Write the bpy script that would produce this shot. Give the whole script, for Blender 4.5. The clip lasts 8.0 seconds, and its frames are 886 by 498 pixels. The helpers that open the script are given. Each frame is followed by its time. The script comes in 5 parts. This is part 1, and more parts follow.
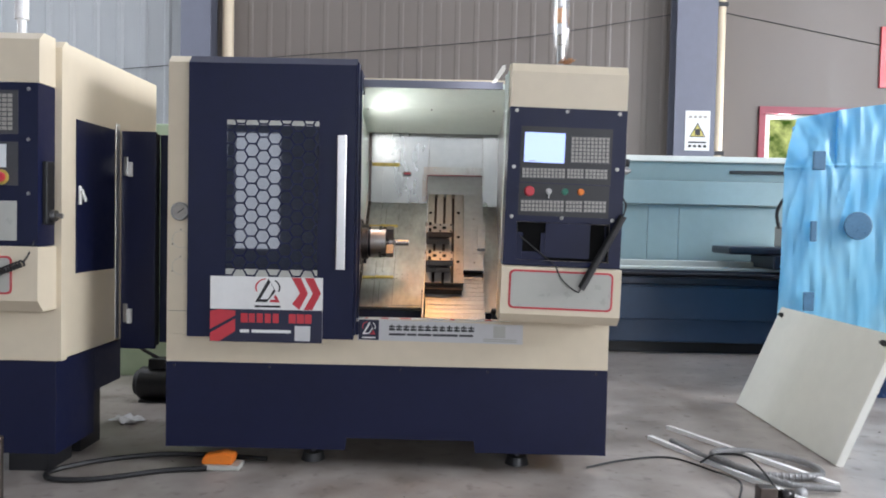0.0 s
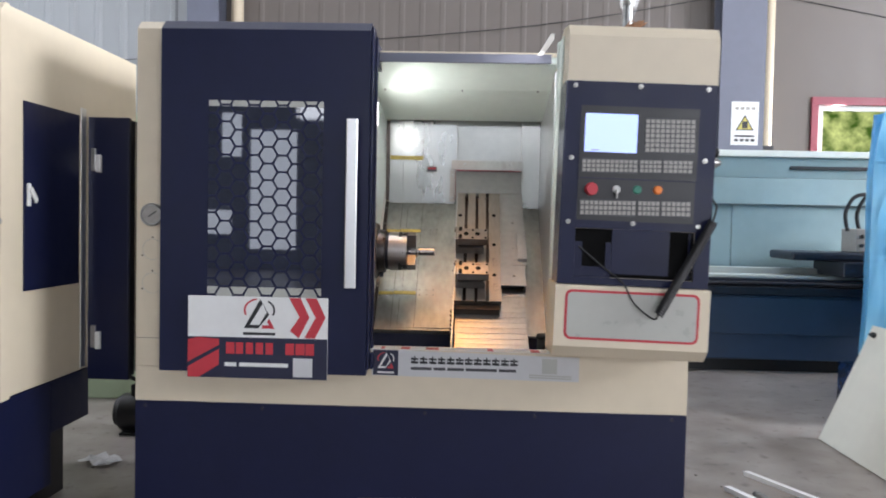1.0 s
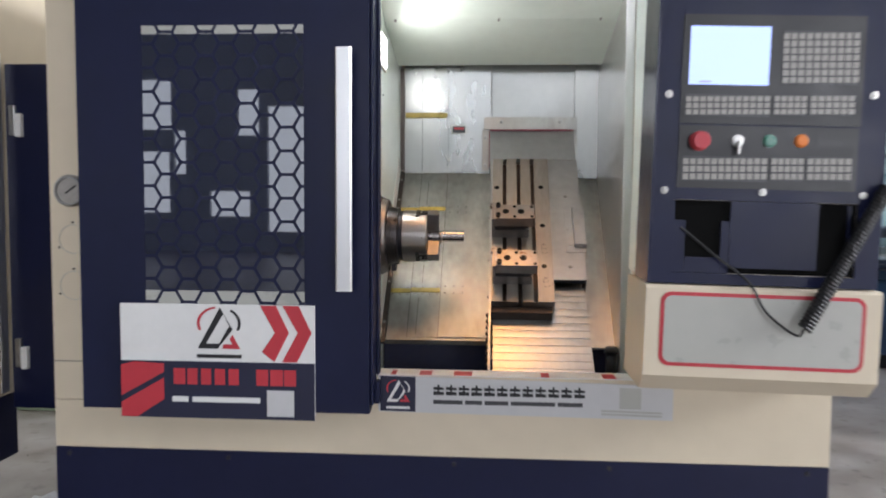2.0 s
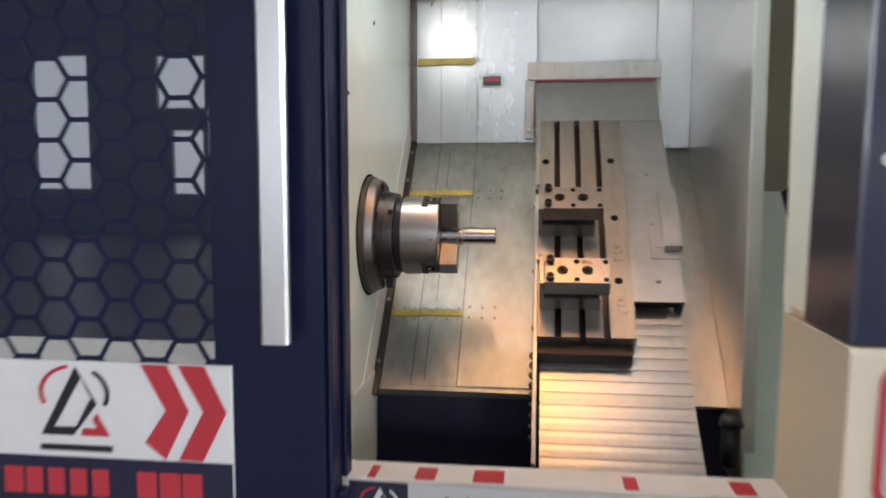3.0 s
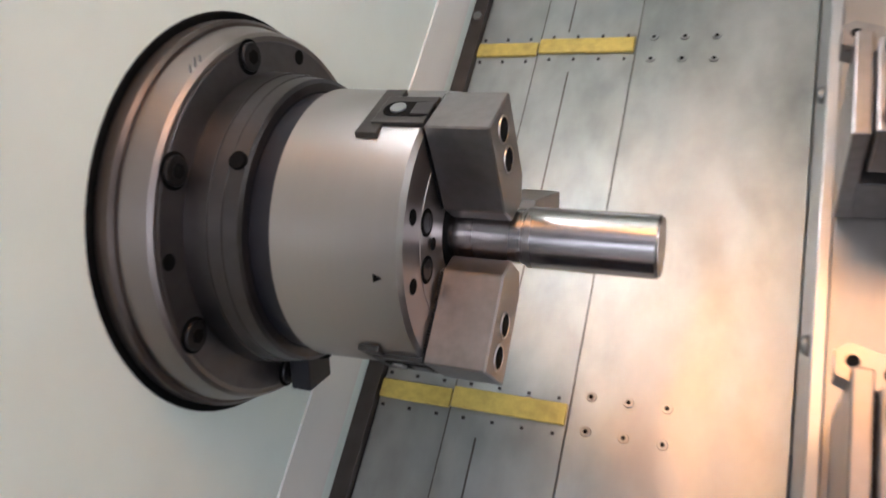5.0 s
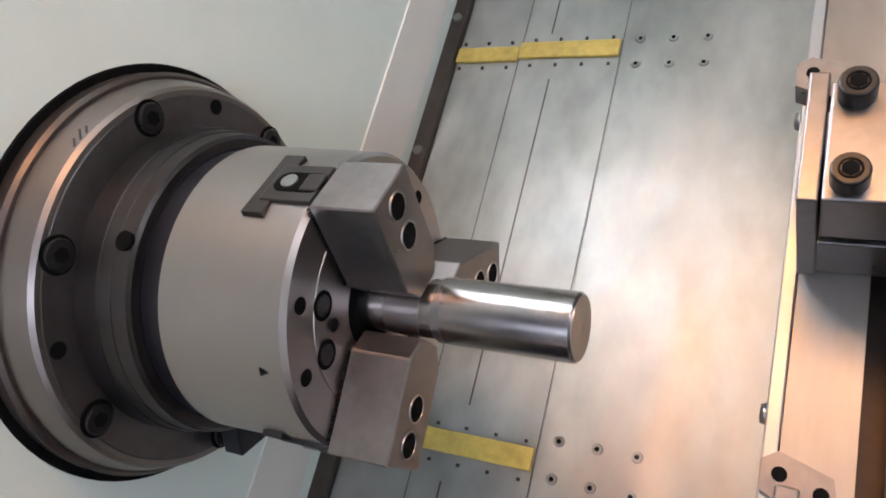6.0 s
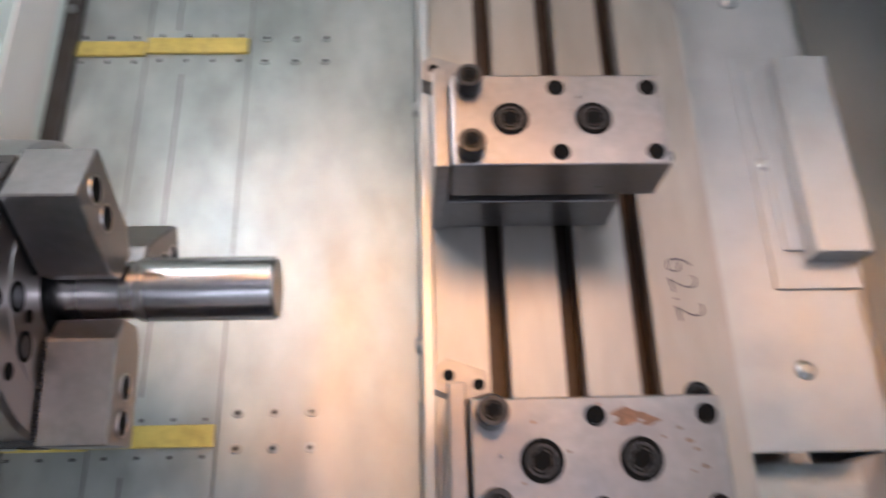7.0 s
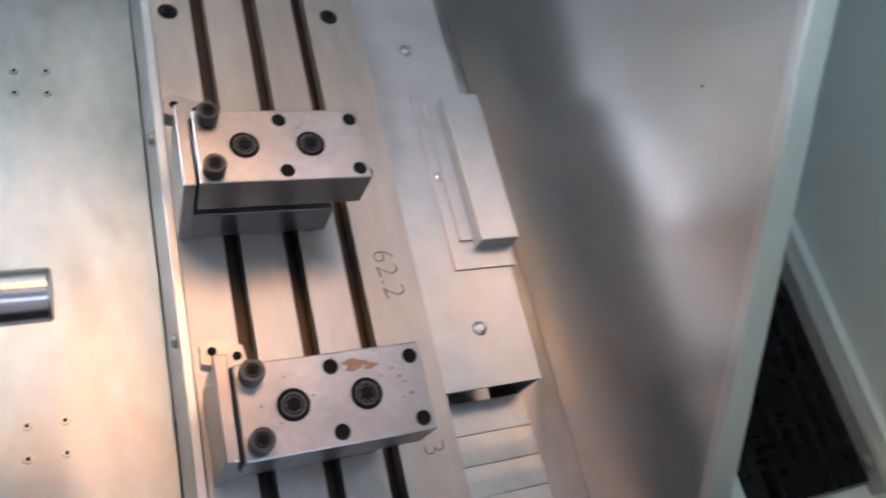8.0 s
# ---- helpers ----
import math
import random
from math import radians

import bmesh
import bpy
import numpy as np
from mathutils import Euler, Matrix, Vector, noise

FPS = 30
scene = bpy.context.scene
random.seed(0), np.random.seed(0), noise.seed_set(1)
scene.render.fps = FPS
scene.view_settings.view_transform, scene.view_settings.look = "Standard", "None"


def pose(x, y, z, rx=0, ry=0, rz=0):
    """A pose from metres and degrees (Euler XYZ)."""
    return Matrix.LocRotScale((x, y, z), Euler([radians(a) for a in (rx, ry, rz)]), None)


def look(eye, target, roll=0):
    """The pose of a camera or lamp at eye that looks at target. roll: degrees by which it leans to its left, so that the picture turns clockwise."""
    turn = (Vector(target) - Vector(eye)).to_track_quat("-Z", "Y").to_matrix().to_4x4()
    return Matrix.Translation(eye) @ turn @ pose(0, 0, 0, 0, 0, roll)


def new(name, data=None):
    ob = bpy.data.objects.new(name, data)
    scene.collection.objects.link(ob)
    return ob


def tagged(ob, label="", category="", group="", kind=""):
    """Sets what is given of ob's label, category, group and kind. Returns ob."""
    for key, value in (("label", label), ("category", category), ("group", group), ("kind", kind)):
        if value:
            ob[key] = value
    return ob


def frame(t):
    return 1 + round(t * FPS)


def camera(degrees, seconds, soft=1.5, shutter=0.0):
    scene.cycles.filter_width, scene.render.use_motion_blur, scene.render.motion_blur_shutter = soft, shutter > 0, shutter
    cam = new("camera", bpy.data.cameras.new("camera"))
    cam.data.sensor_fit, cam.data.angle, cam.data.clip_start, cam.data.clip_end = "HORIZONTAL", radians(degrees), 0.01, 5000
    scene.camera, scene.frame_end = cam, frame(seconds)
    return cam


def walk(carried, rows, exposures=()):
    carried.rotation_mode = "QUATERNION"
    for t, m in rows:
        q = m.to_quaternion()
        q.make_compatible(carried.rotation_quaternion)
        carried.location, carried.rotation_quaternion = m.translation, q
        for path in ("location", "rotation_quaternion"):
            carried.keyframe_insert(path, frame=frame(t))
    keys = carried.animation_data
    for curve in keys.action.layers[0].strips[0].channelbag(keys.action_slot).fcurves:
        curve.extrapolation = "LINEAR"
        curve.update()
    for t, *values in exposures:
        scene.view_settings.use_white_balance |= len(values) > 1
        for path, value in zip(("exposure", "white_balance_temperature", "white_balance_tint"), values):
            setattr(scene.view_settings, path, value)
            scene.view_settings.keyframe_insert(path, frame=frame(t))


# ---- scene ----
cam = camera(59.6, 8.0, 1.8, 0.5)
PATH = [
    (0, (1.218, -3.341, 1.09), (1.204, -1.343, 1.022), 1.2),
    (0.5, (1.201, -3.035, 1.103), (1.165, -1.036, 1.035), 1.2),
    (1, (1.156, -2.662, 1.115), (1.092, -0.664, 1.042), 1.2),
    (1.2, (1.15, -2.508, 1.12), (1.073, -0.511, 1.029), 1.1),
    (2.5, (1.101, -1.476, 1.087), (0.921, 0.511, 0.948), 0.1),
    (3, (1.111, -1.073, 1.102), (0.86, 0.903, 0.921), 0.0),
    (3.5, (1.098, -0.65, 1.122), (0.742, 1.301, 0.867), -0.3),
    (4, (1.105, -0.31, 1.117), (0.644, 1.603, 0.758), 0.4),
    (4.2, (1.102, -0.206, 1.107), (0.58, 1.683, 0.705), -0.5),
    (5.3, (1.067, 0.149, 1.109), (0.227, 1.844, 0.461), -3.0),
    (5.5, (1.081, 0.169, 1.121), (0.211, 1.841, 0.453), -3.6),
    (6, (1.122, 0.165, 1.148), (0.221, 1.813, 0.461), -5.3),
    (6.5, (1.117, 0.144, 1.15), (0.554, 1.93, 0.45), -3.9),
    (7, (1.093, 0.1, 1.153), (1.169, 1.963, 0.428), 0.2),
    (7.5, (1.057, 0.042, 1.161), (1.621, 1.828, 0.461), 3.0),
    (8, (1.054, -0.014, 1.178), (1.851, 1.703, 0.535), 3.8),
]
walk(cam, [(t, look(eye, target, roll)) for t, eye, target, roll in PATH], [(0, 0.0, 6350, 15), (1.2, 0.0, 6350, 16), (2.5, 0.1, 6450, 16), (3.4, 0.25, 6400, 17), (4.2, 0.62, 6300, 20), (5.5, 0.45, 5800, 18), (6.5, 0.45, 5750, 18), (8, 0.55, 5300, 14)])

# ---- world, sun, large lights ----
world = bpy.data.worlds.new("sky")
scene.world = world
world.use_nodes = True
wn = world.node_tree.nodes
sky = wn.new("ShaderNodeTexSky")
sky.sky_type, sky.sun_disc = "NISHITA", False
sky.sun_elevation, sky.sun_rotation = radians(40), radians(160)
wn["Background"].inputs[1].default_value = 0.12
world.node_tree.links.new(sky.outputs[0], wn["Background"].inputs[0])


def area(name, m, sx, sy, watts, colour):
    d = bpy.data.lights.new(name, "AREA")
    d.shape, d.size, d.size_y, d.energy, d.color = "RECTANGLE", sx, sy, watts, colour
    o = new(name, d)
    o.matrix_world = m
    return o


DAY = (0.93, 0.97, 1.0)
area("skylight_south", pose(1, -5.2, 6.3), 16, 1.6, 45, DAY)
area("skylight_mid", pose(1, 2.6, 6.3), 16, 1.4, 360, DAY)
area("high_window_daylight", look((1.5, -13.6, 3.7), (1.5, 0, 1.6)), 8.0, 1.0, 85, DAY)
# Made-up fill lamp, lifts the headstock wall and other east-facing sides.
area("south_east_fill", look((7.5, -13.5, 2.9), (0.9, 0.4, 1.1)), 2.4, 2.4, 330, DAY)
# Two side fills added to brighten floor and casings; these walls have no windows.
area("west_side_fill", look((-9.7, 3.2, 2.8), (0, 2.4, 0.3)), 4.5, 2.6, 450, (0.86, 0.94, 1.0))
area("east_window_daylight", look((11.7, -1.2, 4.4), (1, 0.5, 0.6)), 6.5, 2.6, 1850, (0.92, 0.97, 1.0))
area("north_window_daylight", look((6.2, 6.25, 2.2), (4.4, 0, 0.2)), 1.8, 0.8, 320, (0.95, 1.0, 0.95))
# fill lamp added in the lathe's open top, its white work lamp on the headstock wall and its warm halogen lamp under the
# roof's front edge
area("open_top_fill", look((1.36, 0.16, 1.715), (1.22, 0.50, 0.95)), 0.22, 0.28, 0.6, (0.98, 0.98, 1.0))
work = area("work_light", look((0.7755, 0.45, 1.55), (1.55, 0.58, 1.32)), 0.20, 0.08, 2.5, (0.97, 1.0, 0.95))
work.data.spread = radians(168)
halogen = area("halogen_light", look((1.10, 0.17, 1.70), (1.16, 0.42, 0.75)), 0.34, 0.20, 1.02, (1.0, 0.46, 0.12))
halogen.data.spread = radians(95)

# ---- materials ----


def nodes_of(name):
    m = bpy.data.materials.new(name)
    m.use_nodes = True
    return m, m.node_tree.nodes, m.node_tree.links


def paint(name, colour, rough=0.45, metal=0.0, vary=0.12, scale=6.0, bump=0.02, fine=180.0, stretch=(1, 1, 1), coat=0.0, spec=0.5, random_tint=0.0, stain=None, wave=0.0):
    """A surface with two scales of tone and gloss variation and a fine relief."""
    m, n, l = nodes_of(name)
    b = n["Principled BSDF"]
    b.inputs["Metallic"].default_value, b.inputs["Coat Weight"].default_value = metal, coat
    b.inputs["Specular IOR Level"].default_value = spec
    tc, mp = n.new("ShaderNodeTexCoord"), n.new("ShaderNodeMapping")
    mp.inputs["Scale"].default_value = stretch
    l.new(tc.outputs["Object"], mp.inputs[0])
    a, f = n.new("ShaderNodeTexNoise"), n.new("ShaderNodeTexNoise")
    a.inputs["Scale"].default_value, a.inputs["Detail"].default_value = scale, 5
    f.inputs["Scale"].default_value, f.inputs["Detail"].default_value = fine, 3
    for t in (a, f):
        l.new(mp.outputs[0], t.inputs[0])
    ramp = n.new("ShaderNodeMapRange")
    ramp.inputs["From Min"].default_value, ramp.inputs["From Max"].default_value = 0.3, 0.7
    ramp.inputs["To Min"].default_value, ramp.inputs["To Max"].default_value = 1 - vary, 1 + vary
    mid = n.new("ShaderNodeTexNoise")
    mid.inputs["Scale"].default_value, mid.inputs["Detail"].default_value = scale * 5.3, 6
    l.new(mp.outputs[0], mid.inputs[0])
    both = n.new("ShaderNodeMix")
    both.inputs["Factor"].default_value = 0.45
    l.new(a.outputs[0], both.inputs["A"]), l.new(mid.outputs[0], both.inputs["B"])
    l.new(both.outputs["Result"], ramp.inputs[0])
    mul = n.new("ShaderNodeMix")
    mul.data_type, mul.blend_type = "RGBA", "MULTIPLY"
    mul.inputs["Factor"].default_value = 1.0
    mul.inputs["A"].default_value = (*colour, 1)
    grey = n.new("ShaderNodeCombineColor")
    src = ramp.outputs[0]
    if random_tint:
        oi, rm, add = n.new("ShaderNodeObjectInfo"), n.new("ShaderNodeMapRange"), n.new("ShaderNodeMath")
        rm.inputs["To Min"].default_value, rm.inputs["To Max"].default_value = 1 - random_tint, 1 + random_tint
        l.new(oi.outputs["Random"], rm.inputs[0])
        add.operation = "MULTIPLY"
        l.new(rm.outputs[0], add.inputs[0]), l.new(src, add.inputs[1])
        src = add.outputs[0]
    for i in range(3):
        l.new(src, grey.inputs[i])
    l.new(grey.outputs[0], mul.inputs["B"])
    result = mul.outputs["Result"]
    if stain:  # (colour, scale, amount): cloudy smears of another tone
        sn, sr, sm = n.new("ShaderNodeTexNoise"), n.new("ShaderNodeMapRange"), n.new("ShaderNodeMix")
        sn.inputs["Scale"].default_value, sn.inputs["Detail"].default_value, sn.inputs["Distortion"].default_value = stain[1], 7, 0.6
        sr.inputs["From Min"].default_value, sr.inputs["From Max"].default_value = 0.42, 0.68
        sr.inputs["To Max"].default_value = stain[2]
        l.new(mp.outputs[0], sn.inputs[0]), l.new(sn.outputs[0], sr.inputs[0]), l.new(sr.outputs[0], sm.inputs["Factor"])
        sm.data_type = "RGBA"
        l.new(result, sm.inputs["A"])
        sm.inputs["B"].default_value = (*stain[0], 1)
        result = sm.outputs["Result"]
    l.new(result, b.inputs["Base Color"])
    rr = n.new("ShaderNodeMapRange")
    rr.inputs["To Min"].default_value, rr.inputs["To Max"].default_value = rough * 0.76, min(1, rough * 1.24)
    rr.inputs["From Min"].default_value, rr.inputs["From Max"].default_value = 0.3, 0.7
    l.new(both.outputs["Result"], rr.inputs[0])
    l.new(rr.outputs[0], b.inputs["Roughness"])
    bp = n.new("ShaderNodeBump")
    bp.inputs["Strength"].default_value, bp.inputs["Distance"].default_value = bump, 0.002
    l.new(f.outputs[0], bp.inputs["Height"])
    if wave:  # slow dents in thin sheet
        wv, wb = n.new("ShaderNodeTexNoise"), n.new("ShaderNodeBump")
        wv.inputs["Scale"].default_value, wv.inputs["Detail"].default_value, wv.inputs["Distortion"].default_value = scale, 2, 0.8
        wb.inputs["Strength"].default_value, wb.inputs["Distance"].default_value = 1.0, wave
        l.new(mp.outputs[0], wv.inputs[0]), l.new(wv.outputs[0], wb.inputs["Height"])
        l.new(wb.outputs[0], bp.inputs["Normal"])
    l.new(bp.outputs[0], b.inputs["Normal"])
    return m


def glow(name, colour, strength):
    m, n, l = nodes_of(name)
    b = n["Principled BSDF"]
    b.inputs["Base Color"].default_value = (*colour, 1)
    b.inputs["Emission Color"].default_value, b.inputs["Emission Strength"].default_value = (*colour, 1), strength
    return m


CREAM = paint("cream_paint", (0.65, 0.565, 0.425), 0.42, vary=0.05, scale=3, bump=0.05, fine=260)
NAVY = paint("navy_paint", (0.0065, 0.0092, 0.036), 0.38, vary=0.14, scale=4, bump=0.06, fine=300, spec=0.28)
NAVYGLOSS = paint("glossy_navy", (0.012, 0.016, 0.04), 0.22, vary=0.14, scale=4, bump=0.05, fine=300)
STRIP = paint("off_white_strip", (0.78, 0.75, 0.69), 0.45, vary=0.04, scale=6)
MINT = paint("mint_paint", (0.79, 0.86, 0.785), 0.36, vary=0.05, scale=4, bump=0.05, fine=260)
BLACKPAINT = paint("black_satin", (0.012, 0.012, 0.014), 0.4, vary=0.2, scale=14, bump=0.05)
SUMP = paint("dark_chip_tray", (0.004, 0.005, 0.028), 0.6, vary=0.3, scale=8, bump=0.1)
STEEL = paint("brushed_sheet_steel", (0.40, 0.41, 0.385), 0.46, 0.85, vary=0.30, scale=6, bump=0.03, fine=220, stretch=(1.4, 0.8, 0.8), stain=((0.40, 0.335, 0.285), 3.4, 0.7), wave=0.006)
WALLSTEEL = paint("smeared_sheet_steel", (0.66, 0.655, 0.65), 0.30, 0.95, vary=0.12, scale=2.2, bump=0.02, fine=200, stretch=(1, 0.6, 1.5), wave=0.012)
SHINYSHEET = paint("bright_rolled_steel", (0.40, 0.41, 0.395), 0.30, 0.95, vary=0.10, scale=4, bump=0.03, fine=220, stretch=(1.2, 1, 0.5), wave=0.0006)
BACKSTEEL = paint("dull_sheet_steel", (0.40, 0.41, 0.395), 0.34, 0.9, vary=0.10, scale=4, bump=0.03)
GROUND = paint("ground_steel", (0.32, 0.292, 0.265), 0.42, 0.75, vary=0.2, scale=16, bump=0.05, fine=500, stretch=(1, 0.25, 1), stain=((0.27, 0.20, 0.15), 7, 0.55))
BLOCK = paint("milled_steel", (0.235, 0.222, 0.218), 0.34, 0.9, vary=0.2, scale=34, bump=0.05, fine=700, stain=((0.25, 0.21, 0.19), 16, 0.6))
SLATS = paint("bright_cover_steel", (0.37, 0.365, 0.35), 0.35, 0.9, vary=0.14, scale=14, bump=0.04, random_tint=0.06)
TURNED = paint("turned_steel", (0.40, 0.37, 0.35), 0.33, 1.0, vary=0.03, scale=5, bump=0.006, fine=300, stretch=(9, 0.3, 0.3))
BRIGHT = paint("polished_steel", (0.42, 0.385, 0.37), 0.26, 1.0, vary=0.02, scale=4, bump=0.003, fine=300, stretch=(3, 0.3, 0.3))
HUBBODY = paint("dark_oiled_hub", (0.075, 0.068, 0.067), 0.34, 0.9, vary=0.2, scale=18, bump=0.04)
# Black parts; also painted shade in the hub groove and tool-block necks.
HUB = paint("black_steel_and_shade", (0.022, 0.022, 0.028), 0.36, 0.6, vary=0.3, scale=10, bump=0.05)
FLANGEFACE = paint("dark_oiled_flange", (0.13, 0.12, 0.12), 0.38, 0.9, vary=0.22, scale=24, bump=0.04)
FLANGE = paint("brownish_turned_steel", (0.25, 0.22, 0.205), 0.40, 1.0, vary=0.03, scale=6, bump=0.01, fine=300)
BROWN = paint("oiled_brown_steel", (0.11, 0.09, 0.08), 0.35, 0.8, vary=0.25, scale=10, bump=0.05)
BOLT = paint("black_oxide_bolt", (0.04, 0.038, 0.038), 0.34, 0.85, vary=0.3, scale=60, bump=0.05)
# Flat black on thin discs: the shade inside holes and recesses, put into colour.
SHADEBLACK = paint("shade_black", (0.006, 0.006, 0.006), 0.7, vary=0.2, scale=40, spec=0.04)
# dark brown, for slot floors, the carriage and the lower guard
SLOT = paint("dark_brown_steel", (0.045, 0.03, 0.022), 0.45, 0.5, vary=0.4, scale=20, bump=0.08)
GUARD = paint("grey_sheet_steel", (0.39, 0.39, 0.39), 0.38, 0.75, vary=0.14, scale=7, bump=0.03, fine=240, wave=0.003)
SCREW = paint("zinc_screw", (0.36, 0.355, 0.34), 0.32, 1.0, vary=0.15, scale=80)
YELLOW = paint("yellow_wiper", (0.50, 0.375, 0.085), 0.45, vary=0.3, scale=30, bump=0.1)
RED = paint("red_print", (0.50, 0.035, 0.05), 0.4, vary=0.06, scale=12)
WHITE = paint("white_print", (0.74, 0.74, 0.72), 0.4, vary=0.04, scale=8)
GREYPRINT = paint("pale_grey_print", (0.55, 0.55, 0.55), 0.42, vary=0.04, scale=8)
INK = paint("navy_print", (0.012, 0.014, 0.04), 0.38, vary=0.1, scale=10)
KEYFOIL = paint("grey_key_foil", (0.33, 0.31, 0.28), 0.4, vary=0.15, scale=60)
KEYLINE = paint("dark_key_foil", (0.05, 0.05, 0.055), 0.4, vary=0.15, scale=60)
PANELGREY = paint("grey_panel", (0.42, 0.42, 0.38), 0.3, vary=0.05, scale=5)
HANDLE = paint("brushed_aluminium", (0.78, 0.78, 0.77), 0.34, 0.95, vary=0.025, scale=2, bump=0.01)
GREEN = paint("green_button", (0.01, 0.16, 0.10), 0.3, vary=0.1)
ORANGE = paint("orange_plastic", (0.75, 0.20, 0.02), 0.4, vary=0.12, scale=20)
RUBBER = paint("black_rubber", (0.012, 0.012, 0.013), 0.5, vary=0.2, scale=25, bump=0.1)
TEAL = paint("pale_teal_paint", (0.30, 0.42, 0.44), 0.4, vary=0.06, scale=2.5, bump=0.04)
TEALWHITE = paint("off_white_paint", (0.62, 0.66, 0.62), 0.4, vary=0.06, scale=4)
BLUEPAINT = paint("steel_blue_paint", (0.030, 0.060, 0.115), 0.4, vary=0.12, scale=2.5)
DARKBED = paint("dark_way_steel", (0.03, 0.035, 0.05), 0.35, 0.4, vary=0.25, scale=6)
PANELWHITE = paint("off_white_panel", (0.74, 0.74, 0.68), 0.42, vary=0.05, scale=2.5)
ALU = paint("white_aluminium_strip", (0.86, 0.86, 0.86), 0.4, 0.0, vary=0.06, scale=10)
CONDUIT = paint("grey_conduit", (0.30, 0.30, 0.30), 0.45, 0.4, vary=0.25, scale=50)
PAPER = paint("crumpled_paper", (0.6, 0.6, 0.6), 0.7, vary=0.2, scale=30)
COLUMN = paint("grey_blue_column", (0.14, 0.148, 0.19), 0.5, vary=0.08, scale=2)
PIPE = paint("cream_pipe", (0.60, 0.50, 0.36), 0.45, vary=0.08, scale=3)
PURLIN = paint("red_frame_paint", (0.24, 0.035, 0.055), 0.45, vary=0.1, scale=6)
SCREEN = glow("lit_screen", (0.42, 0.55, 0.95), 0.9)
CLEAR = paint("clear_wrap", (0.75, 0.75, 0.75), 0.2, vary=0.1, scale=30)


def pane_material(name, colour, rough=0.02):
    m, n, l = nodes_of(name)
    b = n["Principled BSDF"]
    b.inputs["Base Color"].default_value = (*colour, 1)
    b.inputs["Roughness"].default_value = rough
    b.inputs["IOR"].default_value = 1.6
    b.inputs["Specular IOR Level"].default_value = 0.8
    return m


TINTED = pane_material("dark_tinted_glass", (0.012, 0.016, 0.036))


def floor_material():
    m, n, l = nodes_of("worn_concrete")
    b = n["Principled BSDF"]
    tc = n.new("ShaderNodeTexCoord")
    big, mid, fine, vor = (n.new("ShaderNodeTexNoise") for _ in range(4))
    for t, s, dt in ((big, 0.55, 6), (mid, 4.5, 8), (fine, 90, 4), (vor, 14, 5)):
        t.inputs["Scale"].default_value, t.inputs["Detail"].default_value = s, dt
        l.new(tc.outputs["Object"], t.inputs[0])
    r1 = n.new("ShaderNodeValToRGB")
    r1.color_ramp.elements[0].position, r1.color_ramp.elements[0].color = 0.34, (0.185, 0.152, 0.128, 1)
    r1.color_ramp.elements[1].position, r1.color_ramp.elements[1].color = 0.66, (0.40, 0.367, 0.34, 1)
    mixn = n.new("ShaderNodeMath")
    mixn.operation = "ADD"
    h = n.new("ShaderNodeMath")
    h.operation, h.inputs[1].default_value = "MULTIPLY_ADD", 0.55
    l.new(mid.outputs[0], h.inputs[0])
    h2 = n.new("ShaderNodeMath")
    h2.operation, h2.inputs[1].default_value = "MULTIPLY", 0.45
    l.new(big.outputs[0], h2.inputs[0])
    l.new(h2.outputs[0], h.inputs[2])
    l.new(h.outputs[0], r1.inputs[0])
    spots = n.new("ShaderNodeValToRGB")
    spots.color_ramp.elements[0].position, spots.color_ramp.elements[0].color = 0.28, (0.35, 0.33, 0.3, 1)
    spots.color_ramp.elements[1].position, spots.color_ramp.elements[1].color = 0.42, (1, 1, 1, 1)
    l.new(vor.outputs[0], spots.inputs[0])
    mul = n.new("ShaderNodeMix")
    mul.data_type, mul.blend_type = "RGBA", "MULTIPLY"
    mul.inputs["Factor"].default_value = 0.6
    l.new(r1.outputs[0], mul.inputs["A"]), l.new(spots.outputs[0], mul.inputs["B"])
    l.new(mul.outputs["Result"], b.inputs["Base Color"])
    rr = n.new("ShaderNodeMapRange")
    rr.inputs["To Min"].default_value, rr.inputs["To Max"].default_value = 0.22, 0.6
    l.new(mid.outputs[0], rr.inputs[0])
    l.new(rr.outputs[0], b.inputs["Roughness"])
    bp = n.new("ShaderNodeBump")
    bp.inputs["Strength"].default_value, bp.inputs["Distance"].default_value = 0.15, 0.003
    l.new(fine.outputs[0], bp.inputs["Height"])
    l.new(bp.outputs[0], b.inputs["Normal"])
    return m


FLOOR = floor_material()
WALLBEIGE = paint("beige_wall_sheet", (0.140, 0.118, 0.103), 0.5, vary=0.06, scale=1.2, bump=0.03, stretch=(1, 1, 0.3))
WALLGREY = paint("grey_wall_sheet", (0.335, 0.35, 0.355), 0.5, vary=0.06, scale=1.2, bump=0.03, stretch=(1, 1, 0.3))


